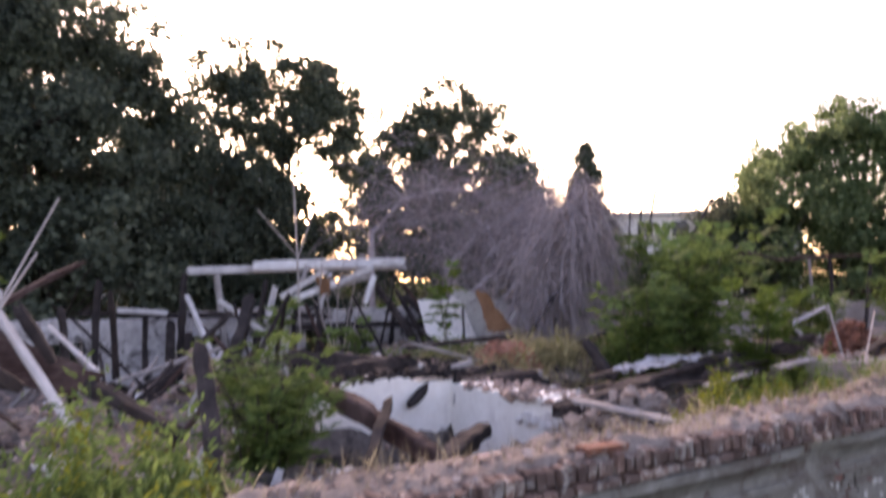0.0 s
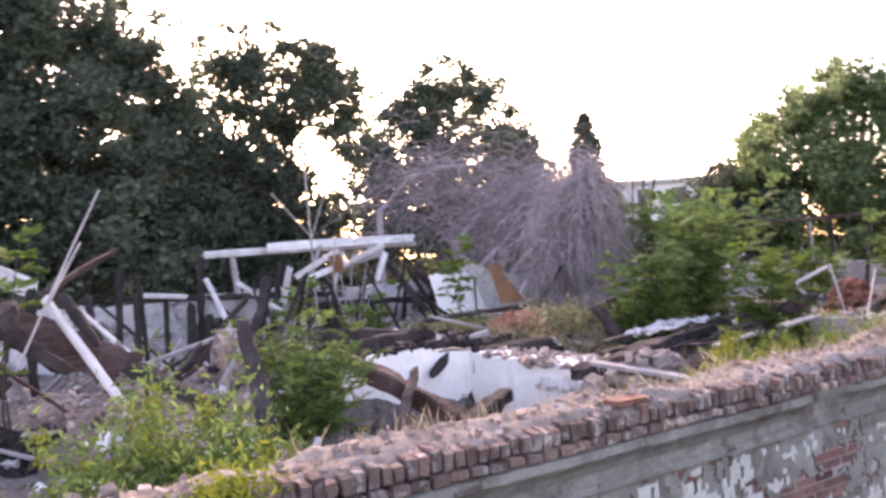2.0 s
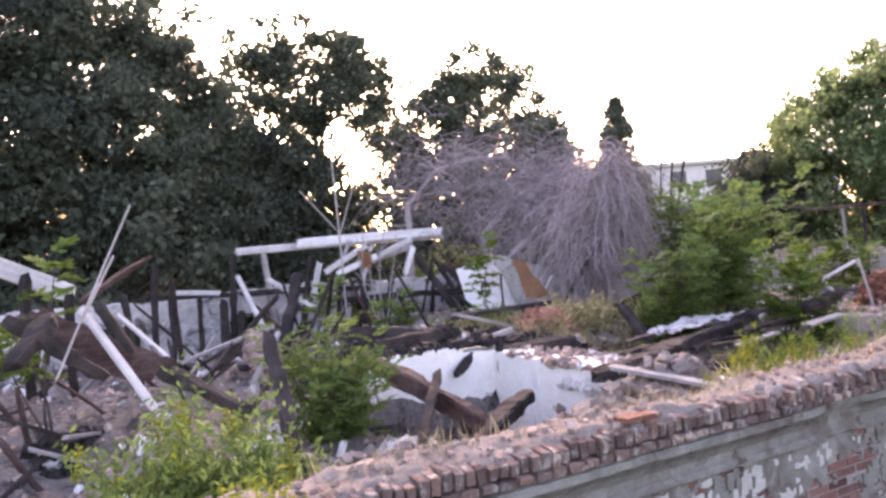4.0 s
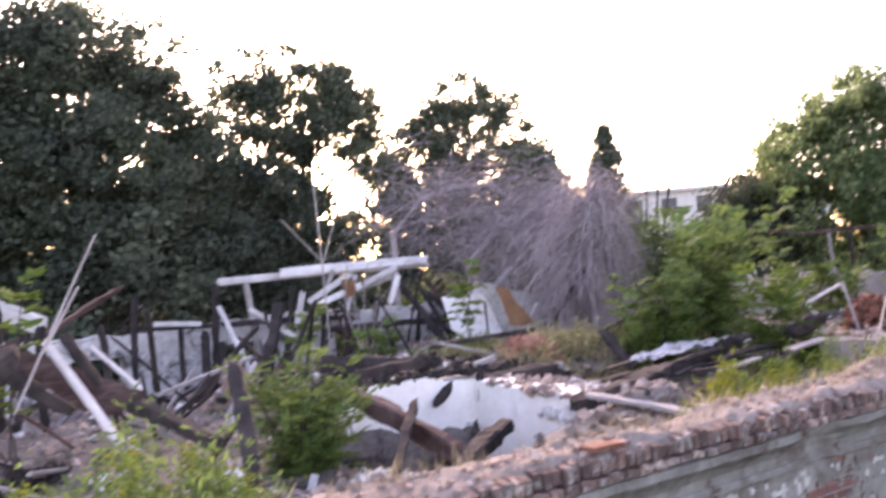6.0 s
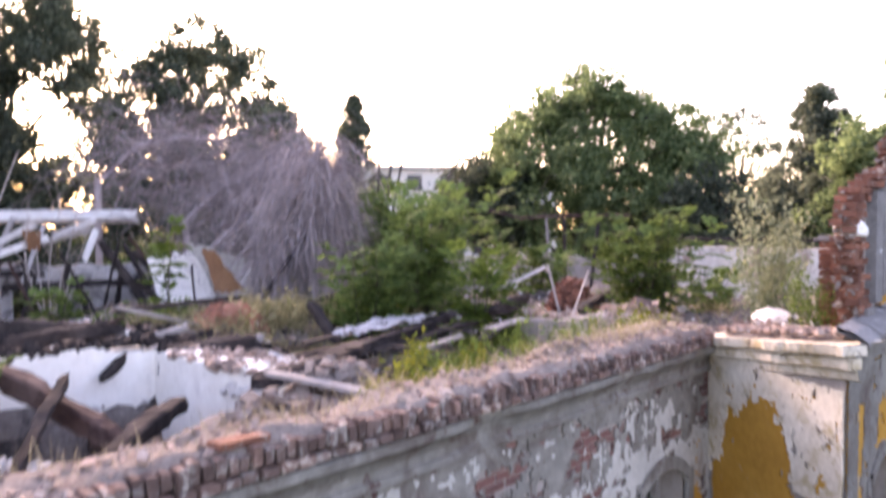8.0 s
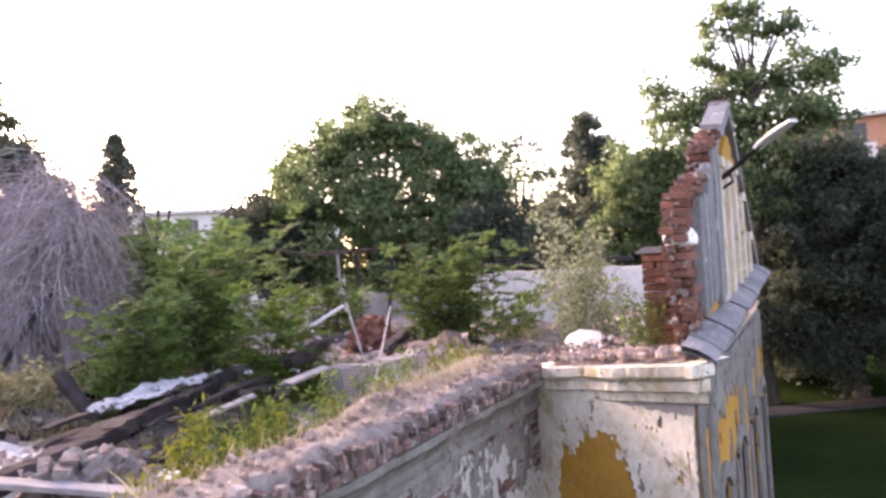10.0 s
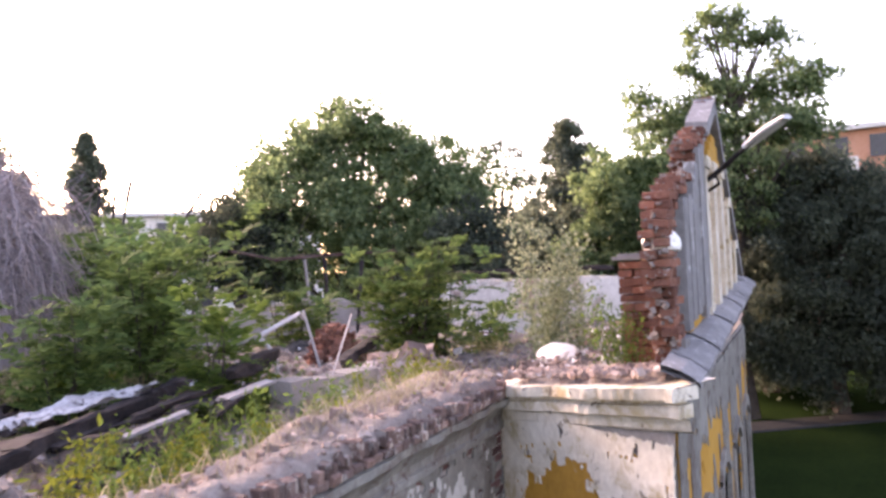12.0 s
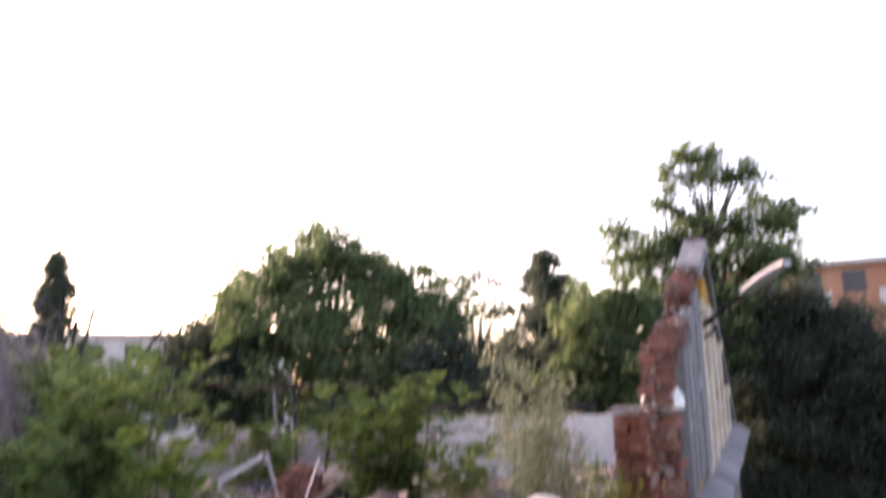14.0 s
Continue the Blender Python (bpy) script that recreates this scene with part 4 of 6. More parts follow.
bent_sheet("roofing_sheet", ((9.85, 8.75, 5.86), (10.0, 8.35, 5.93), (11.75, 8.55, 5.96), (11.35, 9.25, 5.93)), SHEET, "crumpled whitish roofing sheet on charred beams", "sheet", wave=0.07, seed=2)
bent_sheet("rusty_sheet", ((10.30, 12.55, 6.93), (10.52, 12.5, 6.86), (11.05, 12.45, 6.18), (10.38, 12.3, 6.22)), RUST, "leaning rusty orange sheet of metal", "sheet", wave=0.06, seed=8)
bent_sheet("burnt_panel", ((1.95, 10.2, 6.92), (2.25, 10.2, 6.95), (3.55, 9.9, 6.22), (3.05, 9.9, 6.02)), RUSTW, "dark brown burnt panel sagging under the burnt rafters", "panel", wave=0.07, seed=12)
bent_sheet("tarpaulin", ((11.3, 16.2, 6.62), (12.8, 16.6, 6.7), (12.9, 16.1, 5.6), (11.4, 15.8, 5.6)), WHITEP, "pale blue-white hanging sheet by the rear wall", "sheet", wave=0.10, seed=9)
bent_sheet("red_cloth", ((9.0, 16.6, 7.22), (9.35, 16.6, 7.2), (9.32, 16.55, 6.85), (9.1, 16.55, 6.88)), RUST, "faded red rag hanging on the roof planks", "rag", wave=0.06, seed=10, nx=8)


def pipe_run(name, pts, r, mat, label):
    g = Geo()
    g.tube(pts, [r] * len(pts), 8)
    return tagged(put(name, g.mesh(name), mat, None, "", True), label, "pipe")


pipe_run("bent_pipe", ((13.45, 8.1, 5.6), (13.39, 8.1, 6.12), (13.2, 8.2, 6.36), (13.25, 8.2, 6.40), (14.4, 8.4, 6.58), (14.5, 8.4, 6.5)), 0.03, PALE, "bent pale metal pipe sticking out of rubble")
pipe_run("thin_pipe", ((14.5, 8.4, 6.62), (14.75, 8.3, 5.7)), 0.022, PALE, "thin pale pipe leaning in the rubble")
lamp = new("wall_lamp")
lamp.location = (13.6, 2.58, 8.02)
g = Geo()
g.tube([(0, 0.02, -0.06), (-0.12, -0.16, 0.05), (-0.38, -0.38, 0.19), (-0.52, -0.50, 0.26)], [0.03, 0.028, 0.024, 0.022], 8)
put("arm", g.mesh("arm"), CHAR, lamp, "dark iron arm")
g = Geo()
hd = Vector((-0.42, -0.40, 0.20)).normalized()
hs = hd.cross(Vector((0, 0, 1))).normalized()
hu = hs.cross(hd)
for k in range(9):
    w = 0.055 + 0.03 * math.sin(math.pi * k / 8)
    c = Vector((-0.40, -0.40, 0.20)) + hd * 0.075 * k
    if k == 0:
        rings = []
    rings += [tuple(c + hs * w * math.cos(a * math.pi / 4) + hu * (w * 0.62 * math.sin(a * math.pi / 4) if a < 5 else -0.015)) for a in range(8)]
g.add(rings, [(k * 8 + a, k * 8 + (a + 1) % 8, (k + 1) * 8 + (a + 1) % 8, (k + 1) * 8 + a) for k in range(8) for a in range(8)] + [(0, 1, 2, 3), (0, 3, 4, 7), (4, 5, 6, 7), (67, 66, 65, 64), (71, 68, 67, 64), (71, 70, 69, 68)])
put("housing", g.mesh("housing"), WHITEW, lamp, "long white lamp housing", True)
tagged(lamp, "white street lamp on a dark arm fixed to the gable", "lamp")


def lump(name, centre, size, mat, label, category, seed, seg=14):
    """A rough irregular boulder-like lump."""
    bm = bmesh.new()
    bmesh.ops.create_icosphere(bm, subdivisions=3, radius=1.0)
    for q in bm.verts:
        n = q.co.normalized()
        k = 1 + 0.28 * fbm(n.x * 1.3 + seed, n.y * 1.3, n.z * 1.3, 4) + 0.06 * noise.noise(n * 6)
        q.co = Vector((n.x * size[0] * k, n.y * size[1] * k, max(n.z, -0.55) * size[2] * k))
    me = bpy.data.meshes.new(name)
    bm.to_mesh(me)
    bm.free()
    ob = tagged(put(name, me, mat), label, category)
    ob.location = centre
    return ob


lump("plaster_block", (11.08, 2.72, 7.30), (0.14, 0.15, 0.11), WHITEP, "white mortar lump stuck on the gable brickwork", "block", 5)
lump("plaster_block", (15.0, 4.75, 5.93), (0.42, 0.26, 0.13), WHITEP, "white broken lump of plaster on the wing rubble", "block", 4)


def mound(centre, size, n, piece, mat, label, seed, category="debris mound"):
    """A heap of broken pieces, thickest in the middle."""
    rng = np.random.default_rng(seed)
    r, a = np.sqrt(rng.random(n)) * rng.uniform(0.5, 1.1, n), rng.uniform(0, 6.28, n)
    k = np.clip(1 - r * r, 0, 1)
    p = np.stack([np.cos(a) * r * size[0], np.sin(a) * r * size[1], k * size[2] * rng.random(n) ** 0.4 - 0.12], 1)
    v, f = chunks(n, rng, p, piece)
    ob = tagged(put("debris_mound", mesh_np("debris_mound", v, f), mat), label, category, kind="stuff")
    ob.location = centre
    return ob


mound((12.6, 6.0, 5.5), (0.9, 0.5, 0.45), 260, 0.20, EARTH, "dry earthen heap with weeds behind the wall", 6)
mound((9.85, 11.15, 5.80), (0.75, 0.3, 0.42), 260, 0.15, BRICKRI, "heap of broken red bricks on the debris", 7)
mound((16.9, 9.4, 5.6), (0.75, 0.5, 0.72), 620, 0.10, BRICKRI, "heap of rusty bricks and metal between shrubs", 9)
mound((5.3, 12.4, 5.45), (0.30, 0.28, 0.85), 160, 0.16, CHUNK, "crumbling brick pier with reddish top", 12)
mound((3.6, 8.2, 5.1), (1.5, 1.1, 0.5), 520, 0.17, ASHY, "pale heap of fallen plaster", 14)
mound((5.2, 7.8, 4.7), (1.2, 1.6, 0.75), 900, 0.16, ASHY, "white slope of fallen ceiling plaster", 15)
mound((6.6, 5.75, 5.15), (1.5, 0.65, 0.98), 1500, 0.12, EARTH, "dusty brown debris slope at the wall's inner foot", 29)
# The next heap is added: its black pieces imitate the dark void below the rafters.
mound((2.5, 10.4, 5.15), (1.0, 0.7, 0.5), 600, 0.11, CHAR, "black heap put in for the dark void under the burnt rafters", 28)
mound((1.6, 6.8, 5.0), (0.9, 0.8, 0.6), 400, 0.16, ASHY, "pale heap of fallen plaster behind the wall", 16)
mound((7.2, 11.6, 5.6), (1.3, 0.5, 0.4), 300, 0.22, CHAR, "blackened heap of burnt debris", 18)
mound((10.0, 7.2, 5.35), (0.9, 0.5, 0.45), 240, 0.20, CHAR, "blackened heap of burnt roofing", 19)
mound((8.6, 8.1, 5.6), (0.7, 1.0, 0.22), 320, 0.15, ASHY, "white plaster scraps heaped on the wall", 25)
mound((7.9, 6.45, 5.2), (0.95, 0.6, 0.95), 800, 0.13, EARTH, "dusty earth bank over the room's side wall", 34)
mound((8.9, 6.6, 5.45), (0.7, 0.5, 0.4), 320, 0.13, CHAR, "blackened charcoal spilling over the side wall", 30)
mound((9.2, 6.6, 5.3), (1.2, 0.6, 0.4), 300, 0.16, CHAR, "blackened roofing and charcoal behind the wall", 26)
mound((11.2, 6.7, 5.35), (1.1, 0.6, 0.4), 340, 0.15, DUST, "dusty rubble heap behind the wall", 27)
mound((14.6, 6.9, 5.5), (1.7, 0.6, 0.6), 420, 0.20, CHUNK, "rubble heap by the broken partition wall", 20)
mound((13.6, 7.5, 5.5), (0.9, 0.5, 0.55), 420, 0.11, CHUNK, "pale broken blocks heaped behind the partition wall", 37)
mound((9.0, 10.4, 5.55), (1.2, 0.5, 0.35), 260, 0.18, CHAR, "charred debris on the cross wall", 23)

rngc = np.random.default_rng(5)


def scatter(name, n, area, zf, size, mat, label, lift=0.3):
    x, y = rngc.uniform(area[0], area[1], n), rngc.uniform(area[2], area[3], n)
    z = np.array([zf(a, b) for a, b in zip(x, y)]) + size * lift * rngc.uniform(0, 1, n)
    v, f = chunks(n, rngc, np.stack([x, y, z], 1), size)
    return tagged(put(name, mesh_np(name, v, f), mat), label, "rubble", kind="stuff")


scatter("wall_top_rubble", 700, (-3, 11.6, 4.3, 4.75), top_of_wall, 0.032, CHUNK, "broken brick and mortar bits on the wall top")
scatter("wall_top_rubble", 110, (-3, 11.6, 4.3, 4.75), top_of_wall, 0.062, CHUNK, "broken half bricks lying on the wall top")
ru, rw = rngc.uniform(0.25, RETURN.length - 0.15, 420), rngc.uniform(-0.14, 0.5, 420)
rp = np.array([RETURN.at(a, b, 6.13 + rise(a)) for a, b in zip(ru, rw)])
v, f = chunks(420, rngc, rp, 0.05)
tagged(put("wall_top_rubble", mesh_np("wall_top_rubble", v, f), CHUNK), "broken brick and mortar on the short wall's top", "rubble", kind="stuff")
scatter("room_rubble", 5200, (-3, 21, 5.2, 17.4), rubble_z, 0.085, CHUNK, "scattered brick and plaster rubble in the rooms")
scatter("room_rubble", 380, (-3, 21, 5.2, 17.4), rubble_z, 0.13, ASHY, "larger chunks of fallen plaster in the rooms")
scatter("wall_cap_rubble", 260, (7.85, 8.6, 5.1, 9.7), lambda x, y: 5.76, 0.09, CHUNK, "rubble on the room's side wall")
scatter("wall_cap_rubble", 160, (5.9, 8.0, 9.75, 10.2), lambda x, y: 5.92, 0.10, CHAR, "charred bits on the room's back wall")
scatter("burnt_rubble", 900, (5.5, 15, 9.8, 14), rubble_z, 0.11, CHAR, "charred lumps of burnt roof timber")
scatter("wing_top_rubble", 420, (12.3, 20, 3.1, 4.9), lambda x, y: 5.93, 0.07, CHUNK, "small rubble inside the wing")
scatter("wing_top_rubble", 260, (12.3, 20, 3.1, 4.9), lambda x, y: 5.93, 0.06, ASHY, "white plaster bits strewn inside the wing")


# ---- plants ----
def tube_plant(g, base, height, lean, rng, r=0.012, n=5):
    p, pts = Vector(base), []
    d = Vector((rng.normal(0, lean), rng.normal(0, lean), 1)).normalized()
    for k in range(n):
        pts.append(tuple(p))
        p = p + d * height / (n - 1)
        d = (d + Vector((rng.normal(0, 0.12), rng.normal(0, 0.12), 0))).normalized()
    g.tube(pts, [r * (1 - 0.7 * k / (n - 1)) for k in range(n)], 5)
    return pts


def frond(pos, out, length, rng, pairs=9, width=0.17, slim=0.19):
    """A pinnate leaf: narrow leaflets in pairs along an arching rib."""
    v = []
    out = out.normalized()
    side = out.cross(Vector((0, 0, 1)))
    side = side.normalized() if side.length > 0.05 else Vector((1, 0, 0))
    for k in range(pairs):
        s = (k + 1) / pairs
        c = pos + out * length * s + Vector((0, 0, -0.35 * length * s * s))
        for sg in (-1, 1):
            d = (side * sg + out * 0.55 + Vector((0, 0, -0.15 + rng.normal(0, 0.25)))).normalized()
            ln = width * (1.15 - 0.75 * abs(s - 0.4)) * rng.uniform(0.8, 1.2)
            q = d.cross(out).normalized()
            wv = d.cross(q).normalized() * ln * slim
            v += [c, c + d * ln * 0.45 + wv, c + d * ln, c + d * ln * 0.45 - wv]
    return v


def ailanthus(name, base, height, spread, stems, seed, mat, label, fronds=11, length=0.55, low=0.25, pairs=11, width=0.16, slim=0.19):
    """A sapling of several stems with whorls of long pinnate leaves."""
    rng = np.random.default_rng(seed)
    root = new(name)
    root.location = base
    v = []
    for s in range(stems):
        a = rng.uniform(0, 6.28)
        b = Vector((math.cos(a), math.sin(a), 0)) * spread * rng.uniform(0.0, 1.0)
        h = height * rng.uniform(0.62, 1.0) if s else height
        g = Geo()
        pts = tube_plant(g, b * 0.35 - Vector((0, 0, 0.25)), h + 0.25 - 0.1 * height, 0.10, rng, 0.018, 6)
        put("stem", g.mesh("stem"), BARK, root)
        for k in range(fronds):
            s2 = low + (1 - low) * (k + rng.random()) / fronds
            i = min(int(s2 * 5), 4)
            p = Vector(pts[i]).lerp(Vector(pts[i + 1]), s2 * 5 - i) + b * 0.65 * s2
            ang = k * 2.4 + rng.uniform(0, 1)
            out = Vector((math.cos(ang), math.sin(ang), 0.15 + 1.25 * rng.random() * (0.4 + 0.6 * s2)))
            v += frond(p, out, length * rng.uniform(0.7, 1.15) * (1.1 - 0.3 * s2), rng, pairs, width, slim)
    put("foliage", mesh_np("foliage", [tuple(q) for q in v], np.arange(len(v)).reshape(-1, 4)), mat, root)["kind"] = "stuff"
    return tagged(root, label, "shrub", "saplings in the ruin")


def bushy(name, base, size, n, leaf, seed, mat, label, category="weed", flowers=0, stems=14, long=3.2):
    """A weedy bush: many upright stems with small leaves, flower spikes on top."""
    rng = np.random.default_rng(seed)
    root = new(name)
    root.location = base
    g, pos, fl = Geo(), [], []
    n, leaf = int(n * 1.7), leaf * 0.62
    for s in range(stems):
        a, r = rng.uniform(0, 6.28), math.sqrt(rng.random())
        b = Vector((math.cos(a) * r * size[0], math.sin(a) * r * size[1], -0.2))
        h = size[2] * rng.uniform(0.5, 1.0) * (1 - 0.3 * r)
        pts = tube_plant(g, b, h + 0.2, 0.15, rng, 0.006, 5)
        m = max(1, n // stems)
        k = rng.uniform(0.15, 1, m) * 4
        i = np.minimum(k.astype(int), 3)
        pa, pb = np.array(pts)[i], np.array(pts)[i + 1]
        pos.append(pa + (pb - pa) * (k - i)[:, None] + rng.normal(0, 0.06 + 0.05 * size[0], (m, 3)))
        if flowers and s % 2 == 0:
            q = rng.uniform(0, 1, flowers)
            fl.append(np.array(pts[-1]) + np.stack([rng.normal(0, 0.03, flowers), rng.normal(0, 0.03, flowers), -0.22 * q], 1))
    put("stalk", g.mesh("stalk"), LEAF_MID, root)["kind"] = "stuff"
    v, f = quads_at(np.concatenate(pos), leaf, rng, long)
    put("foliage", mesh_np("foliage", v, f), mat, root)["kind"] = "stuff"
    if fl:
        v, f = quads_at(np.concatenate(fl), 0.025, rng, 1.2)
        put("blossom", mesh_np("blossom", v, f), LEAF_YELLOW, root, "small yellow flowers")["kind"] = "stuff"
    return tagged(root, label, category, "weeds in the ruin")


ailanthus("sapling", (4.78, 8.5, 4.85), 2.05, 0.70, 30, 35, LEAF_SUMAC, "dark feathery sapling on the edge of the collapsed room", 16, 0.42, 0.1, 14, 0.11, 0.12)
ailanthus("sapling", (2.25, 10.4, 5.5), 2.45, 0.25, 3, 22, LEAF_LIGHT, "light green sapling top among the burnt rafters", 9, 0.5, 0.55)
ailanthus("sapling", (7.0, 14.4, 5.5), 1.6, 0.2, 2, 23, LEAF_SUMAC, "slender green sapling between charred posts", 9, 0.5, 0.55)
ailanthus("sapling", (10.0, 12.9, 5.7), 1.9, 0.2, 2, 24, LEAF_LIGHT, "light green sapling in front of dead vines", 9, 0.45, 0.5)
ailanthus("sapling", (8.8, 14.5, 5.5), 1.0, 0.4, 3, 25, LEAF_SUMAC, "low green sapling in the debris", 9, 0.45, 0.2)
ailanthus("sapling", (12.0, 7.9, 5.4), 1.72, 0.55, 6, 26, LEAF_LIGHT, "bright green tree-of-heaven sapling in the rubble", 13, 0.65, 0.2)
ailanthus("sapling", (13.6, 10.6, 5.4), 2.9, 1.0, 13, 27, LEAF_SUMAC, "dense green tree-of-heaven thicket", 22, 0.62, 0.1)
ailanthus("sapling", (15.6, 12.0, 5.4), 3.3, 1.4, 12, 28, LEAF_SUMAC, "dense green tree-of-heaven thicket at the rear", 22, 0.75, 0.1)
ailanthus("sapling", (14.7, 12.3, 5.4), 3.1, 0.8, 8, 36, LEAF_SUMAC, "tall feathery saplings beside the vine-covered pier", 18, 0.7, 0.15)
ailanthus("sapling", (11.6, 9.9, 5.4), 2.0, 0.8, 8, 31, LEAF_SUMAC, "green sapling thicket beside dead vines", 20, 0.65, 0.1)
ailanthus("sapling", (16.75, 7.55, 5.5), 2.35, 1.15, 14, 29, LEAF_SUMAC, "bushy green tree-of-heaven in the rubble", 22, 0.65, 0.1)
ailanthus("sapling", (18.3, 7.0, 5.5), 1.1, 0.8, 6, 30, LEAF_SUMAC, "low green shrub in front of the white wall", 11, 0.5, 0.1)
ailanthus("sapling", (19.4, 12.2, 5.5), 1.7, 1.1, 8, 33, LEAF_SUMAC, "green shrub below the broken roof frame", 20, 0.6, 0.1)
bushy("weed_bush", (2.78, 5.85, 5.0), (0.56, 0.33, 1.85), 13500, 0.036, 41, LEAF_SUMAC, "tall leafy weeds with yellow flower spikes behind the wall", flowers=60, stems=80)
bushy("weed_bush", (1.5, 5.9, 5.1), (0.4, 0.3, 1.1), 2400, 0.028, 42, LEAF_LIGHT, "leafy weeds with yellow flowers", flowers=50, stems=16)
bushy("weed_bush", (2.68, 4.32, 6.0), (0.20, 0.07, 0.36), 1500, 0.026, 43, LEAF_YELLOW, "yellow flowering weed on the wall coping", flowers=110, stems=26)
bushy("weed_bush", (1.9, 4.4, 6.05), (0.10, 0.07, 0.18), 300, 0.02, 44, LEAF_LIGHT, "small green weed on the wall coping", stems=8)
bushy("weed_bush", (10.0, 6.4, 5.4), (0.3, 0.3, 0.9), 800, 0.035, 45, LEAF_LIGHT, "weeds with yellow flowers behind the coping", flowers=50, stems=16)
bushy("weed_bush", (8.9, 6.0, 5.3), (0.5, 0.35, 1.1), 1100, 0.035, 46, LEAF_LIGHT, "tall yellowish weeds among charred debris", flowers=70, stems=22)
bushy("weed_bush", (9.7, 5.5, 5.4), (0.5, 0.22, 1.1), 1100, 0.032, 47, LEAF_LIGHT, "tall yellow-green weeds behind the wall", flowers=70, stems=20)
bushy("weed_bush", (11.4, 5.7, 5.5), (0.4, 0.3, 0.95), 1400, 0.035, 48, LEAF_LIGHT, "green and yellow weeds by the wall corner", flowers=40, stems=12)
bushy("weed_bush", (13.2, 5.9, 5.5), (0.4, 0.3, 0.85), 1300, 0.035, 49, LEAF_YELLOW, "yellow weeds on the rubble", flowers=40, stems=12)
bushy("weed_bush", (10.6, 4.7, 6.0), (0.14, 0.10, 0.24), 400, 0.02, 50, LEAF_YELLOW, "small yellow weed on the wall top", flowers=30, stems=10)
bushy("weed_bush", (11.0, 11.2, 5.7), (1.2, 0.7, 0.5), 2600, 0.05, 51, HAY, "yellowing grass and weeds on the debris", flowers=30, stems=30)
bushy("weed_bush", (12.2, 10.6, 5.6), (0.8, 0.6, 0.7), 1800, 0.05, 52, LEAF_LIGHT, "yellow-green weeds at the foot of dead vines", flowers=60, stems=22)
bushy("weed_bush", (9.2, 12.4, 5.7), (0.7, 0.4, 0.5), 1200, 0.05, 53, LEAF_LIGHT, "low green weeds on the debris", stems=14)
bushy("weed_bush", (7.9, 5.5, 5.4), (0.45, 0.25, 1.05), 1500, 0.035, 55, LEAF_YELLOW, "yellow-flowering weeds behind the coping", flowers=80, stems=20)
bushy("weed_bush", (10.9, 5.6, 5.4), (0.3, 0.25, 0.95), 800, 0.032, 56, LEAF_LIGHT, "tall green weeds with yellow flowers behind the wall", flowers=90, stems=22)
bushy("weed_bush", (12.6, 7.6, 5.4), (0.6, 0.3, 0.8), 1200, 0.04, 57, LEAF_LIGHT, "broad patch of yellow-green weeds in the rubble", flowers=60, stems=26)
bushy("weed_bush", (1.0, 5.2, 5.4), (0.5, 0.2, 0.95), 1600, 0.04, 58, LEAF_LIGHT, "weeds with yellow flowers at the wall's inner edge", flowers=90, stems=18)
bushy("weed_bush", (3.3, 5.3, 5.5), (0.35, 0.15, 0.7), 900, 0.03, 59, LEAF_LIGHT, "thin weeds with yellow flowers at the wall's inner edge", flowers=60, stems=14)
bushy("ivy_tuft", (11.75, 3.2, 6.3), (0.10, 0.14, 0.9), 700, 0.035, 60, LEAF_LIGHT, "light green creeper hanging on the brick pier", "creeper", stems=9, long=1.4)
bushy("silver_sapling", (15.9, 4.95, 5.8), (0.70, 0.5, 2.75), 2400, 0.072, 54, LEAF_SILVER, "slim silvery-leaved poplar sapling growing on the wall", "sapling", stems=15, long=1.3)


def grass(name, n, area, zf, height, mat, label, seed, clump=0.12):
    rng = np.random.default_rng(seed)
    k = max(1, n // 12)
    cx, cy = rng.uniform(area[0], area[1], k), rng.uniform(area[2], area[3], k)
    i = rng.integers(0, k, n)
    x, y = cx[i] + rng.normal(0, clump, n), cy[i] + rng.normal(0, clump, n)
    y = np.clip(y, area[2], area[3])
    z = np.array([zf(a, b) for a, b in zip(x, y)]) - 0.01
    h = height * rng.uniform(0.4, 1.3, n)
    lx, ly = rng.normal(0, 0.35, n) * h, rng.normal(0, 0.35, n) * h
    a = rng.uniform(0, 6.28, n)
    wx, wy = np.cos(a) * 0.002, np.sin(a) * 0.002
    o = np.stack([x, y, z], 1)
    v = np.stack([o - np.stack([wx, wy, 0 * wx], 1), o + np.stack([wx, wy, 0 * wx], 1), o + np.stack([lx * 0.52 + wx, ly * 0.52 + wy, h * 0.58], 1), o + np.stack([lx, ly, h], 1)], 1).reshape(-1, 3)
    return tagged(put(name, mesh_np(name, v, np.arange(4 * n).reshape(-1, 4)), mat), label, "grass", kind="stuff")


grass("dry_grass", 3000, (-2, 11.6, 4.36, 4.82), top_of_wall, 0.06, STRAW, "short dry straw grass on the wall top", 61)
grass("dry_grass", 1300, (3, 11.6, 4.55, 4.9), top_of_wall, 0.15, STRAW, "taller dry grass along the wall's inner edge", 62)
grass("rubble_grass", 5000, (8.8, 14, 10.0, 12.6), rubble_z, 0.26, HAY, "yellowing grass on the debris", 63)
grass("rubble_grass", 1700, (8.5, 21, 5.2, 9), rubble_z, 0.28, HAY, "yellow-green grass tufts between the rubble", 64)


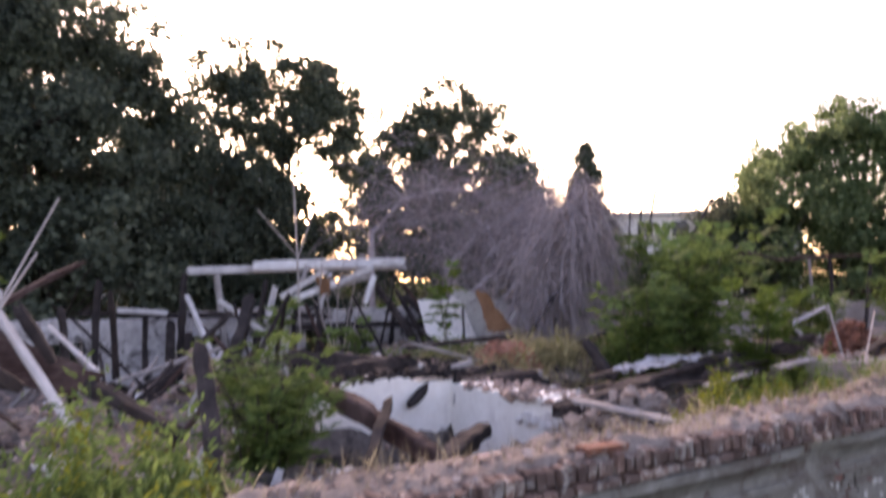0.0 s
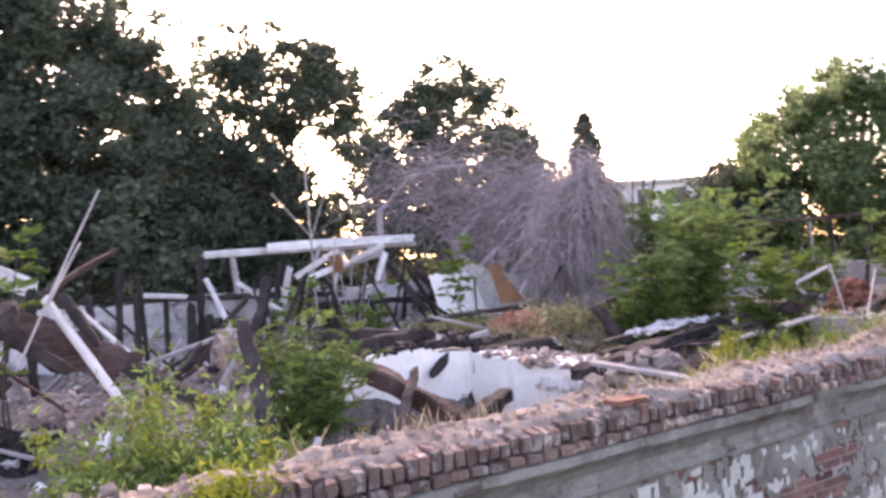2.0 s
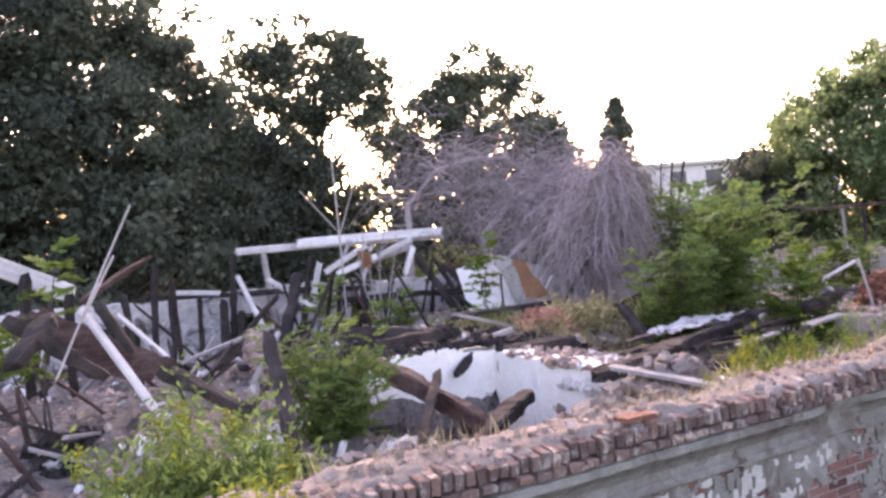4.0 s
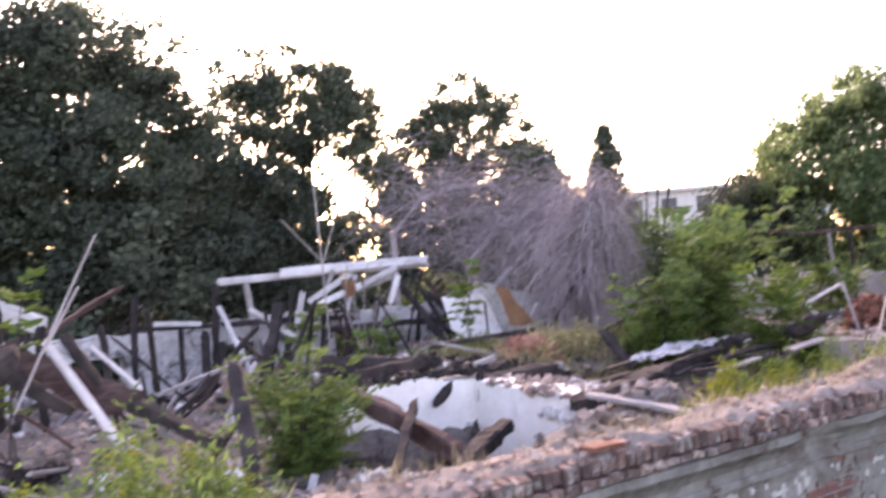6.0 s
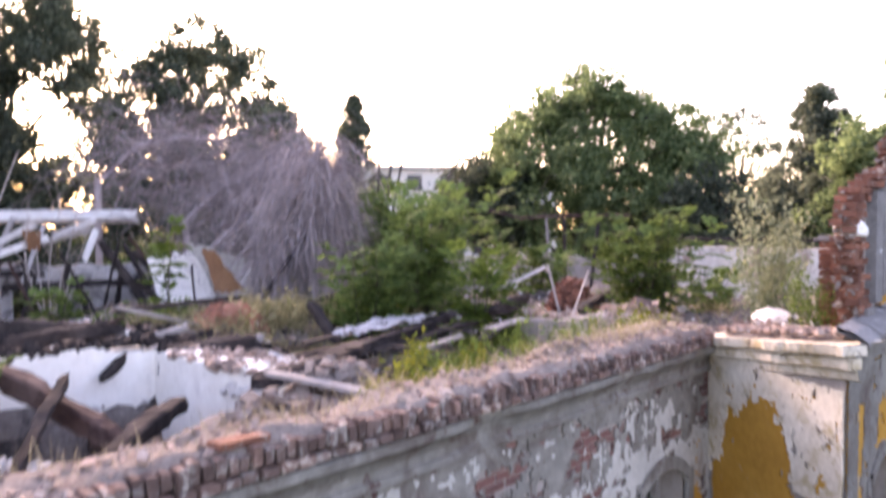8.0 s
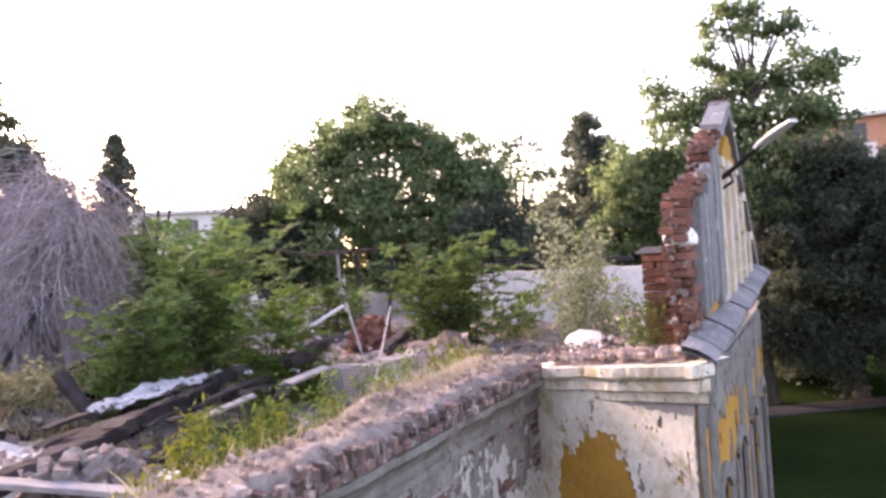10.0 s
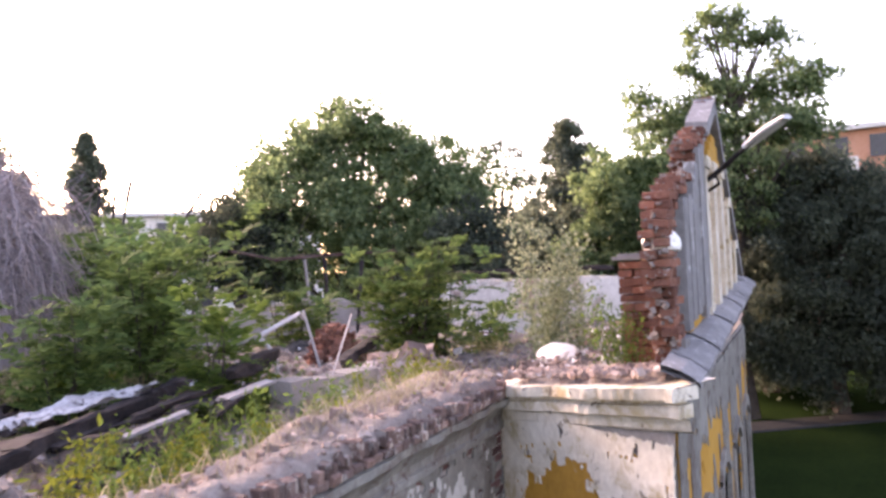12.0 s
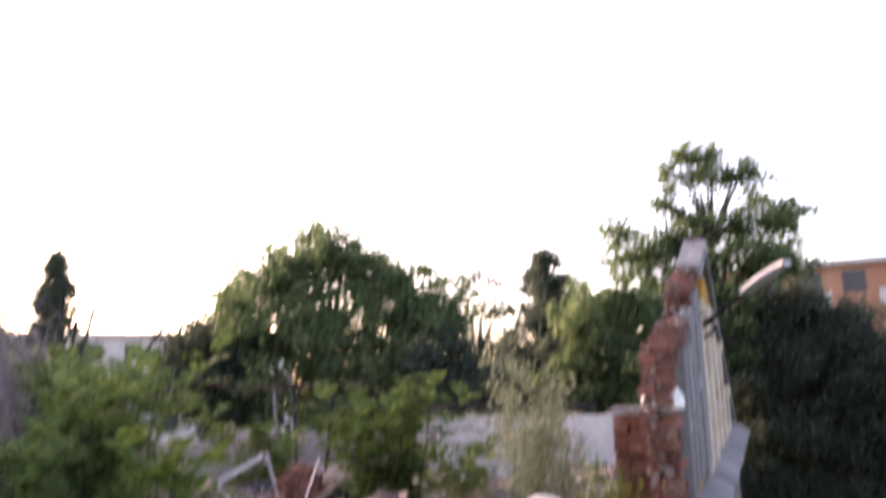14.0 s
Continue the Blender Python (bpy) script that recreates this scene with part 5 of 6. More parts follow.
# ---- dead vines ----
def dead_vines(name, spines, n, seed, label, reach=(0.9, 2.4), spread=0.35, fall=0.24, up=0.7, floor=5.6, kink=0.2, out=1.0):
    """A tangle of bare grey twigs: strands that leave a few bowed limbs, arch over and hang, with side twigs."""
    rng = np.random.default_rng(seed)
    root = new(name)
    o = Vector((*spines[0][0][:2], 5.5))
    root.location = o
    for sp in spines:
        g = Geo()
        pts = [Vector((sp[0][0], sp[0][1], 5.3)) - o] + [Vector(p) - o for p in sp]
        g.tube([tuple(p) for p in pts], [0.09 - 0.05 * k / len(pts) for k in range(len(pts))], 6)
        put("limb", g.mesh("limb"), TWIG, root)
    g = Geo()
    for s in range(n):
        sp = spines[rng.integers(0, len(spines))]
        k = rng.random() * (len(sp) - 1)
        i = int(k)
        p = Vector(sp[i]).lerp(Vector(sp[i + 1]), k - i) - o + Vector(rng.normal(0, spread, 3))
        a = rng.uniform(0, 6.28)
        d = Vector((math.cos(a) * out, math.sin(a) * out, rng.uniform(-0.5, up))).normalized()
        L = rng.uniform(*reach)
        pts = []
        for m in range(7):
            pts.append(p.copy())
            p = p + d * L / 6
            if p.z + o.z < floor:
                p.z = floor - o.z + 0.05 * rng.random()
            d = (d + Vector((rng.normal(0, kink), rng.normal(0, kink), rng.normal(0, kink * 0.7) - fall - 0.16 * rng.random()))).normalized()
        r = rng.uniform(0.004, 0.012) * (1.5 if rng.random() < 0.12 else 1.0)
        g.tube([tuple(q) for q in pts], [r * (1 - 0.11 * m) for m in range(7)], 3)
        for m in (1, 2, 3, 4, 5):
            if rng.random() < 0.75:
                e = Vector((rng.normal(0, 1), rng.normal(0, 1), rng.normal(-0.5, 0.7))).normalized() * rng.uniform(0.2, 0.6)
                q = pts[m]
                g.tube([tuple(q), tuple(q + e * 0.5 + Vector(rng.normal(0, 0.04, 3))), tuple(q + e + Vector((0, 0, -0.12)))], [r * 0.6, r * 0.45, r * 0.25], 3)
    put("brushwood", g.mesh("brushwood"), TWIG, root)["kind"] = "stuff"
    return tagged(root, label, "dead vine")


dead_vines("dead_vines", [[(11.6, 18.9, 8.3), (12.6, 19.0, 9.2), (13.7, 19.0, 9.5), (14.8, 18.6, 9.5)], [(13.2, 17.8, 7.4), (14.0, 17.6, 8.2), (14.9, 17.2, 8.8), (15.6, 16.4, 9.1)], [(13.0, 16.4, 6.8), (13.8, 16.0, 7.6), (14.6, 15.4, 8.2), (15.1, 14.9, 8.8)], [(14.6, 18.2, 8.0), (15.2, 17.4, 8.6), (15.4, 16.2, 8.2)]], 1450, 71, "huge tangle of dead grey leafless vines", (0.7, 2.1), 0.55, 0.10, 0.6, 5.6, 0.36)
dead_vines("vine_column", [[(13.2, 13.1, 7.2), (13.35, 13.2, 8.0), (13.5, 13.3, 8.8)], [(13.6, 13.6, 7.4), (13.75, 13.7, 8.3), (13.9, 13.8, 9.1)], [(12.8, 13.6, 6.6), (13.0, 13.8, 7.4), (13.4, 14.0, 8.2)]], 950, 72, "tall column of dead grey vines hanging over masonry", (1.0, 2.6), 0.20, 0.55, 0.3, 5.6, 0.22, 0.45)
plain_wall("wall_shed_rest", (12.5, 16.6), (14.8, 15.2), 0.4, 4.5, lambda u: 6.85 - 0.2 * u, LIME, "grey remains of a plastered wall under dead vines", ragged=0.3, seed=23)
plain_wall("wall_pier", (12.9, 13.75), (13.8, 13.75), 0.4, 4.5, lambda u: 7.7 - 0.5 * abs(u - 0.9), MORTAR, "tall broken masonry pier covered in dead vines", ragged=0.25, seed=21)


def bare_shrub(name, base, height, seed, label):
    rng = np.random.default_rng(seed)
    root = new(name)
    root.location = base
    for s in range(5):
        g = Geo()
        pts = tube_plant(g, (rng.normal(0, 0.05), rng.normal(0, 0.05), -0.2), height * rng.uniform(0.6, 1.0), 0.22, rng, 0.016, 7)
        for k in (2, 3, 4, 5):
            q = Vector(pts[k])
            d = Vector((rng.normal(0, 1), rng.normal(0, 1), 1.0)).normalized()
            L = height * 0.25 * rng.uniform(0.6, 1.3)
            g.tube([tuple(q), tuple(q + d * L * 0.5), tuple(q + d * L + Vector((0, 0, 0.05)))], [0.008, 0.006, 0.003], 4)
        put("stem", g.mesh("stem"), BARKP, root)
    return tagged(root, label, "shrub")


bare_shrub("bare_sapling", (9.2, 15.9, 5.5), 3.2, 81, "bare thin sapling rising through the roof frame")
bare_shrub("bare_sapling", (10.8, 5.4, 5.5), 1.1, 82, "dry leafless weed stalks by the wall")
bare_shrub("bare_sapling", (18.8, 14.6, 5.5), 3.3, 83, "bare dark branches above the thicket")
bare_shrub("bare_sapling", (21.0, 19.5, 5.5), 4.2, 84, "bare branches behind the ruin")


# ---- trees ----
def tree(name, base, top, radius, low, n_clumps, leaves, leaf, seed, mat, label, trunk_r=0.25, clump=1.0, droop=0.0, shape=1.0, gap=0.0, category="tree"):
    """A tapered trunk, limbs to each clump of the crown, and many small leaves with gaps between the clumps."""
    rng = np.random.default_rng(seed)
    root = new(name)
    root.location = base
    H = top - base[2]
    g = Geo()
    trunk = [Vector((0.15 * radius * math.sin(k * 1.1 + seed) * k / 6, 0.15 * radius * math.cos(k * 0.9 + seed) * k / 6, H * 0.92 * k / 6)) for k in range(7)]
    g.tube(trunk, [trunk_r * (1 - 0.88 * k / 6) for k in range(7)], 8)
    put("trunk", g.mesh("trunk"), BARK, root)
    g, pos = Geo(), []
    for c in range(n_clumps):
        k = (c + rng.random()) / n_clumps if category == "conifer" else rng.random()
        z = low + (H - low) * k
        env = radius * ((1.02 - k) ** (0.8 if shape > 0.6 else 0.42) if category == "conifer" else math.sin(math.pi * min(max(0.16 + 0.74 * k, 0.02), 0.98)) ** shape)
        a = rng.uniform(0, 6.28)
        r = env * math.sqrt(rng.uniform(0.0, 1.0))
        cen = Vector((math.cos(a) * r, math.sin(a) * r, z))
        i = min(int(max(z - 0.35 * r - 0.3, 0.3) / (H * 0.92) * 6), 5)
        s = trunk[i]
        mid = s.lerp(cen, 0.5) + Vector((0, 0, 0.1 * r))
        g.tube([tuple(s), tuple(mid), tuple(cen)], [trunk_r * 0.20, trunk_r * 0.11, trunk_r * 0.03], 5)
        m = int(leaves / n_clumps * rng.uniform(0.5, 1.5))
        q = rng.normal(size=(m, 3))
        q /= np.linalg.norm(q, axis=1)[:, None]
        rad = clump * rng.uniform(0.6, 1.3)
        rad *= 0.45 + 0.55 * env / radius
        pos.append(np.array(cen) + q * rad * np.abs(rng.normal(0, 0.62, (m, 1))) * np.array((1, 1, 0.75)))
    put("branchwood", g.mesh("branchwood"), BARK, root)["kind"] = "stuff"
    v, f = quads_at(np.concatenate(pos), leaf, rng, 1.5, droop)
    put("crown", mesh_np("crown", v, f), mat, root)["kind"] = "stuff"
    return tagged(root, label, category, "trees around the ruin")


def lobed_tree(name, base, lobes, seed, mat, label, leaf=0.11, per=120, fill=13.0, trunk_r=0.3, clump=0.42):
    """A tree whose crown is a set of leafy lobes: a limb to each, twigs to its clumps, small leaves with gaps of sky."""
    rng = np.random.default_rng(seed)
    root = new(name)
    root.location = base
    o = Vector(base)
    top = max(l[2] for l in lobes)
    mx, my = sum(l[0] for l in lobes) / len(lobes) - o.x, sum(l[1] for l in lobes) / len(lobes) - o.y
    trunk = [Vector((mx * k / 6 + 0.25 * math.sin(k * 1.3 + seed), my * k / 6 + 0.25 * math.cos(k * 1.1 + seed), (top - o.z) * 0.9 * k / 6)) if k else Vector((0, 0, -0.2)) for k in range(7)]
    g = Geo()
    g.tube(trunk, [trunk_r * (1 - 0.85 * k / 6) for k in range(7)], 8)
    put("trunk", g.mesh("trunk"), BARK, root)
    g, pos = Geo(), []
    for x, y, z, r in lobes:
        r = r * 1.12 + 0.12
        c = Vector((x, y, z)) - o
        i = min(max(int((c.z - 0.5 * r - 1.2) / ((top - o.z) * 0.9) * 6), 1), 5)
        mid = trunk[i].lerp(c, 0.55) + Vector((0, 0, 0.15 * r))
        g.tube([tuple(trunk[i]), tuple(mid), tuple(c)], [trunk_r * 0.32, trunk_r * 0.2, trunk_r * 0.1], 5)
        for k in range(int(fill * r * r * rng.uniform(0.6, 1.1)) + 4):
            d = rng.normal(size=3)
            d /= np.linalg.norm(d)
            q = np.array(c) + d * r * (rng.uniform(0.2, 1.05) + (0.3 * rng.random() if rng.random() < 0.25 else 0.0)) * np.array((1, 1, 0.9))
            g.tube([tuple(c), tuple(np.array(c) * 0.4 + q * 0.6 + rng.normal(0, 0.08, 3)), tuple(q)], [trunk_r * 0.08, trunk_r * 0.05, trunk_r * 0.02], 3)
            m = int(per * rng.uniform(0.45, 1.5))
            rad = clump * rng.uniform(0.6, 1.35)
            pos.append(q + rng.normal(0, 0.55, (m, 3)) * rad * np.array((1.1, 1.1, 0.75)))
    put("branchwood", g.mesh("branchwood"), BARK, root)["kind"] = "stuff"
    v, f = quads_at(np.concatenate(pos), leaf, rng, 1.5)
    put("crown", mesh_np("crown", v, f), mat, root)["kind"] = "stuff"
    return tagged(root, label, "tree", "trees around the ruin")


lobed_tree("dark_tree", (4.6, 27.0, 0), [(2.1, 27, 13.6, 2.3), (4.4, 27, 15.0, 2.2), (6.3, 26.8, 14.5, 1.6), (7.7, 26.6, 13.2, 1.3), (7.8, 26.3, 11.0, 1.4), (4.3, 25.8, 11.3, 2.4), (6.0, 25.8, 9.4, 2.0), (1.5, 26, 10.5, 2.4), (2.5, 26, 8.0, 2.2), (5.0, 25.6, 7.2, 2.0), (7.6, 26, 8.2, 1.5), (8.9, 26.4, 9.6, 1.0), (8.6, 26.0, 7.0, 1.4), (0.4, 26.6, 13.2, 2.0), (3.2, 26.6, 12.6, 1.6), (5.9, 26.4, 12.4, 1.5), (1.0, 26.4, 11.9, 1.5), (8.7, 26.6, 12.0, 0.9), (3.4, 25.8, 9.4, 1.7), (7.0, 26, 10.2, 1.2)], 101, LEAF_DARK, "huge dark broadleaf tree behind the ruin", 0.12, 105, 12.5, 0.45, 0.5)
lobed_tree("open_tree", (12.4, 30.0, 0), [(11.2, 30, 14.5, 1.0), (12.5, 30, 15.0, 1.1), (13.8, 30, 15.2, 0.9), (15.1, 30, 15.0, 0.8), (15.6, 30, 13.8, 0.7), (14.3, 30, 13.3, 1.0), (12.0, 30, 12.8, 1.2), (13.4, 30.2, 11.5, 0.9), (11.2, 30, 10.6, 1.2), (12.4, 30, 9.0, 1.2), (11.4, 29.8, 7.6, 1.6), (13.4, 30, 7.4, 1.3), (10.6, 30, 12.6, 0.9), (15.9, 30, 12.4, 0.5), (12.9, 30, 10.2, 1.0), (13.3, 30.2, 8.6, 1.1), (14.6, 30.4, 8.0, 0.9), (13.9, 30, 10.0, 0.7), (13.6, 30, 12.3, 0.7), (14.9, 30, 14.1, 0.8), (12.4, 30, 13.9, 0.9), (16.5, 31, 14.7, 0.8), (16.9, 31, 13.2, 0.8), (16.8, 31, 11.7, 0.5), (15.9, 31, 15.5, 0.7), (17.4, 31.5, 14.3, 0.8), (17.5, 31.5, 12.8, 0.8), (17.3, 31.5, 11.3, 0.6)], 104, LEAF_DARK, "tall open-crowned tree against the bright sky", 0.11, 100, 13.0, 0.3, 0.42)
lobed_tree("round_tree", (19.2, 27.0, 0), [(17.2, 27, 12.3, 1.2), (18.4, 27, 13.3, 1.2), (19.8, 27, 13.5, 1.2), (21.3, 27, 13.1, 1.1), (22.4, 27, 11.9, 1.1), (19.2, 26.6, 11.2, 1.6), (16.9, 26.8, 10.4, 1.2), (20.9, 26.5, 10.2, 1.6), (18.2, 26.3, 9.0, 1.7), (16.8, 26.5, 8.2, 1.2), (22.4, 26.5, 9.4, 1.2), (20.0, 26.3, 7.8, 1.7), (15.9, 27, 9.3, 0.9), (15.8, 27, 11.0, 0.8), (16.2, 26.8, 7.8, 1.2), (23.2, 27, 10.6, 1.0), (23.5, 26.6, 9.0, 1.1)], 105, LEAF_DARK, "rounded dark tree behind the dead vines", 0.12, 105, 11.5, 0.3, 0.46)
lobed_tree("big_tree", (30.4, 16.6, 0), [(30, 20.6, 10.5, 1.2), (30, 19.0, 11.6, 1.3), (30, 17.3, 12.1, 1.3), (30, 15.9, 11.9, 1.2), (30.5, 14.6, 11.1, 1.3), (31, 13.2, 10.3, 1.2), (31.4, 12.4, 9.5, 0.9), (29, 19.4, 9.2, 1.5), (29, 17.2, 9.8, 1.7), (29.5, 15.0, 9.2, 1.7), (30, 13.0, 8.3, 1.5), (29, 16.4, 7.6, 1.7), (28.8, 18.4, 7.0, 1.5)], 112, LEAF_MID, "large spreading green tree beyond the ruin", 0.12, 110, 12.0, 0.45, 0.46)
lobed_tree("bushy_tree", (28.4, 20.0, 0), [(28.3, 20.3, 8.8, 1.2), (28.3, 19.3, 8.4, 1.0), (28.5, 20.9, 7.5, 1.2), (28.3, 19.4, 6.9, 1.2), (28.3, 21.6, 8.7, 0.9), (28.4, 21.8, 7.4, 1.0)], 113, LEAF_SHADED, "dark green tree beyond the ruin", 0.11, 130, 15.0, 0.25)
lobed_tree("bushy_tree", (29.0, 11.4, 0), [(29, 11.7, 8.1, 0.9), (29, 10.9, 7.7, 0.9), (29, 12.3, 7.2, 1.1), (29, 11.0, 6.5, 1.3), (29.2, 12.6, 6.0, 1.2)], 116, LEAF_SHADED, "dark bushy tree behind the white wall", 0.10, 130, 15.0, 0.2)
lobed_tree("thin_tree", (32.4, 11.7, 0), [(32.2, 12.2, 10.9, 0.5), (32.2, 11.4, 10.8, 0.5), (32.2, 11.0, 9.9, 0.6), (32.4, 11.8, 9.2, 0.8)], 114, LEAF_DARK, "thin sparse tree with twiggy tips", 0.08, 45, 12.0, 0.15, 0.3)
lobed_tree("green_tree", (34.2, 7.0, 0), [(34, 8.1, 9.8, 1.1), (34, 7.0, 9.9, 1.0), (34, 6.0, 9.5, 1.1), (34, 7.4, 8.4, 1.4), (34, 5.7, 7.9, 1.3), (34, 7.0, 6.9, 1.5), (34, 8.6, 7.2, 1.2)], 117, LEAF_MID, "green tree behind the gable", 0.11, 130, 15.0, 0.25)
lobed_tree("tall_tree", (40.4, 4.0, 0), [(40, 7.5, 12.8, 0.9), (40, 6.7, 11.8, 1.3), (40, 5.6, 14.6, 0.8), (40, 5.0, 16.0, 0.7), (40, 4.9, 17.0, 0.5), (40, 3.7, 16.7, 0.45), (40, 2.5, 16.0, 0.5), (40, 0.9, 13.9, 0.5), (40, 7.9, 13.8, 0.5), (40, 4.0, 15.7, 0.6), (40, 3.0, 15.4, 0.6), (40, 2.2, 14.6, 0.7), (40, 1.5, 13.7, 0.7), (40, 3.2, 13.7, 0.9), (40, 4.6, 13.9, 0.9), (40, 5.8, 13.0, 1.1), (40, 4.5, 12.0, 1.5), (40, 2.5, 11.8, 1.4), (40, 1.3, 11.9, 0.9), (40, 6.8, 10.0, 1.6), (40, 5.0, 10.0, 1.7), (40, 3.2, 9.5, 1.8)], 118, LEAF_MID, "tall tree with a sparse open top beside the lawn", 0.13, 62, 11.0, 0.35, 0.45)
lobed_tree("dense_tree", (42.0, 0.6, 0), [(42, 2.6, 9.8, 1.5), (42, 0.8, 9.6, 1.4), (42, -0.8, 8.4, 1.5), (42, 1.5, 7.8, 2.1), (42, -0.6, 6.4, 2.0), (41, 3.2, 7.4, 2.0), (41, 2.5, 5.0, 2.1), (41, 0.2, 4.2, 2.0), (42, -2.6, 7.0, 1.8), (42, -4.5, 6.0, 2.3), (42, -3.0, 4.2, 1.8), (40.6, 1.4, 2.4, 1.6), (40.6, 3.6, 3.0, 1.6), (41, -1.2, 2.6, 1.5)], 119, LEAF_DARK, "dense dark tree at the edge of the lawn", 0.13, 130, 13.0, 0.4, 0.5)
tree("dark_tree", (10.2, 27.6, 0), 11.5, 2.6, 2.0, 154, 24000, 0.14, 133, LEAF_SHADED, "dark tree close behind the roof frame", 0.3, 1.08, shape=0.6)
tree("dark_tree", (-4.0, 24.0, 0), 17.5, 5.0, 3.0, 200, 45600, 0.14, 103, LEAF_SHADED, "dark broadleaf tree at the edge of the ruin", 0.4, 1.26, shape=0.6)
tree("dark_tree", (-1.0, 31.0, 0), 15.0, 4.5, 2.0, 198, 30000, 0.18, 131, LEAF_SHADED, "dense dark tree filling the view behind the ruin", 0.35, 1.26, shape=0.6)
tree("low_tree", (11.0, 30.5, 0), 9.8, 3.5, 1.0, 114, 22800, 0.14, 106, LEAF_DARK, "dark undergrowth tree behind the rear wall", 0.2, 1.08)
tree("low_tree", (15.5, 30.5, 0), 9.5, 3.5, 1.0, 114, 22800, 0.14, 107, LEAF_DARK, "dark undergrowth tree behind the rear wall", 0.2, 1.08)
tree("low_tree", (21.0, 27.0, 0), 9.6, 3.6, 1.0, 114, 22800, 0.14, 108, LEAF_DARK, "dark undergrowth tree beside the vines", 0.2, 1.08)
tree("low_tree", (1.6, 24.6, 0), 9.8, 3.4, 1.0, 114, 22800, 0.14, 129, LEAF_SHADED, "dark undergrowth tree behind the rear wall", 0.2, 1.08)
tree("low_tree", (33.0, 15.4, 0), 8.4, 4.0, 1.0, 130, 26000, 0.14, 126, LEAF_SHADED, "dark scrub tree below the spreading tree", 0.2, 1.1)
tree("low_tree", (36.0, 10.6, 0), 9.0, 3.8, 1.0, 130, 26000, 0.14, 127, LEAF_DARK, "green scrub tree behind the white wall", 0.2, 1.1)
tree("low_tree", (5.0, 24.0, 0), 9.8, 3.8, 1.0, 114, 22800, 0.14, 109, LEAF_DARK, "dark undergrowth tree behind the rear wall", 0.2, 1.08)
tree("cypress", (37.2, 37.9, 0), 15.2, 3.0, 4.0, 240, 34000, 0.14, 110, LEAF_DARK, "slender pointed dark cypress far behind", 0.25, 0.7, shape=0.8, category="conifer")
tree("cypress", (36.0, 42.5, 0), 13.2, 2.4, 4.0, 150, 26000, 0.16, 111, LEAF_DARK, "slender dark cypress far behind", 0.25, 0.8, shape=0.55, category="conifer")
tree("fir", (39.2, 11.0, 0), 13.0, 5.0, 4.0, 230, 34000, 0.12, 115, LEAF_DARK, "dark fir with an uneven pointed top", 0.25, 0.75, shape=0.8, category="conifer")
tree("tall_tree", (45.0, -5.5, 0), 9.0, 4.4, 1.5, 200, 41800, 0.14, 120, LEAF_SHADED, "dense dark tree at the edge of the lawn", 0.4, 1.22)
tree("low_tree", (24.0, 24.0, 0), 8.6, 3.4, 1.0, 114, 22800, 0.14, 121, LEAF_MID, "green scrub tree behind the thicket", 0.2, 0.99)
tree("low_tree", (27.5, 30.0, 0), 9.6, 3.6, 1.0, 114, 22800, 0.14, 122, LEAF_DARK, "dark scrub tree behind the thicket", 0.2, 0.99)


# The first two trees stand out of view, added to keep sky light off the lawn.
tree("tall_tree", (37.0, -9.5, 0), 14.0, 5.5, 2.0, 198, 22000, 0.22, 140, LEAF_SHADED, "unseen dense tree added to shade the lawn", 0.45, 1.35)
tree("tall_tree", (27.0, -10.5, 0), 14.0, 5.5, 2.5, 198, 22000, 0.22, 141, LEAF_SHADED, "unseen dense tree added to shade the lawn", 0.45, 1.35)
tree("tall_tree", (47.0, 3.5, 0), 9.5, 5.0, 1.0, 198, 22000, 0.20, 142, LEAF_SHADED, "dense dark tree at the far side of the lawn", 0.45, 1.35)


# ---- far buildings ----
def building(name, corner, along, depth, height, mat, label, floors, bays, balcony=False):
    """A plain block of flats: walls, flat roof with an edge, windows set in, balconies."""
    a, b = Vector((*corner, 0)), Vector((*along, 0))
    d = (b - a)
    L = d.length
    root = new(name)
    root.matrix_world = Matrix.Translation(a) @ Matrix.Rotation(math.atan2(d.y, d.x), 4, "Z")
    g = Geo()
    g.box((0, 0, 0), (L, depth, height))
    put("wall", g.mesh("wall"), mat, root)
    g = Geo()
    g.box((-0.5, -0.5, height), (L + 0.5, depth + 0.5, height + 0.35))
    put("roof", g.mesh("roof"), BLDG, root)
    fh = height / floors
    g = Geo()
    g.box((0, 0, 0), (1.4, 0.12, 1.5))
    pane = g.mesh("window")
    pane.materials.append(GLASS_DARK)
    g = Geo()
    g.box((0, 0, 0), (2.6, 1.1, 0.16))
    g.box((0, 0, 0.16), (2.6, 0.08, 1.05))
    slab = g.mesh("balcony")
    slab.materials.append(BLDG)
    for i in range(floors):
        for j in range(bays):
            x = (j + 0.5) * L / bays
            w = new("window", pane)
            w.parent, w.location = root, (x - 0.7, -0.06, i * fh + 1.0)
            if balcony and j % 2 == 0:
                s = new("balcony", slab)
                s.parent, s.location = root, (x - 1.3, -1.1, i * fh)
    return tagged(root, label, "building", "far blocks of flats")


building("apartment_building", (48, 62), (70, 44), 12, 12.3, BLDG, "cream block of flats far beyond the trees", 4, 9)
building("apartment_building", (66, 6), (63, -26), 12, 14.6, BRICKO, "block of flats with orange panels and white balconies", 5, 12, True)
building("apartment_building", (10, 47), (19, 45), 10, 12.5, BLDG, "pale block of flats glimpsed between dark trees", 4, 4, True)

# ---- bricks of the coping and of the gable's edge ----
rngk = random.Random(33)


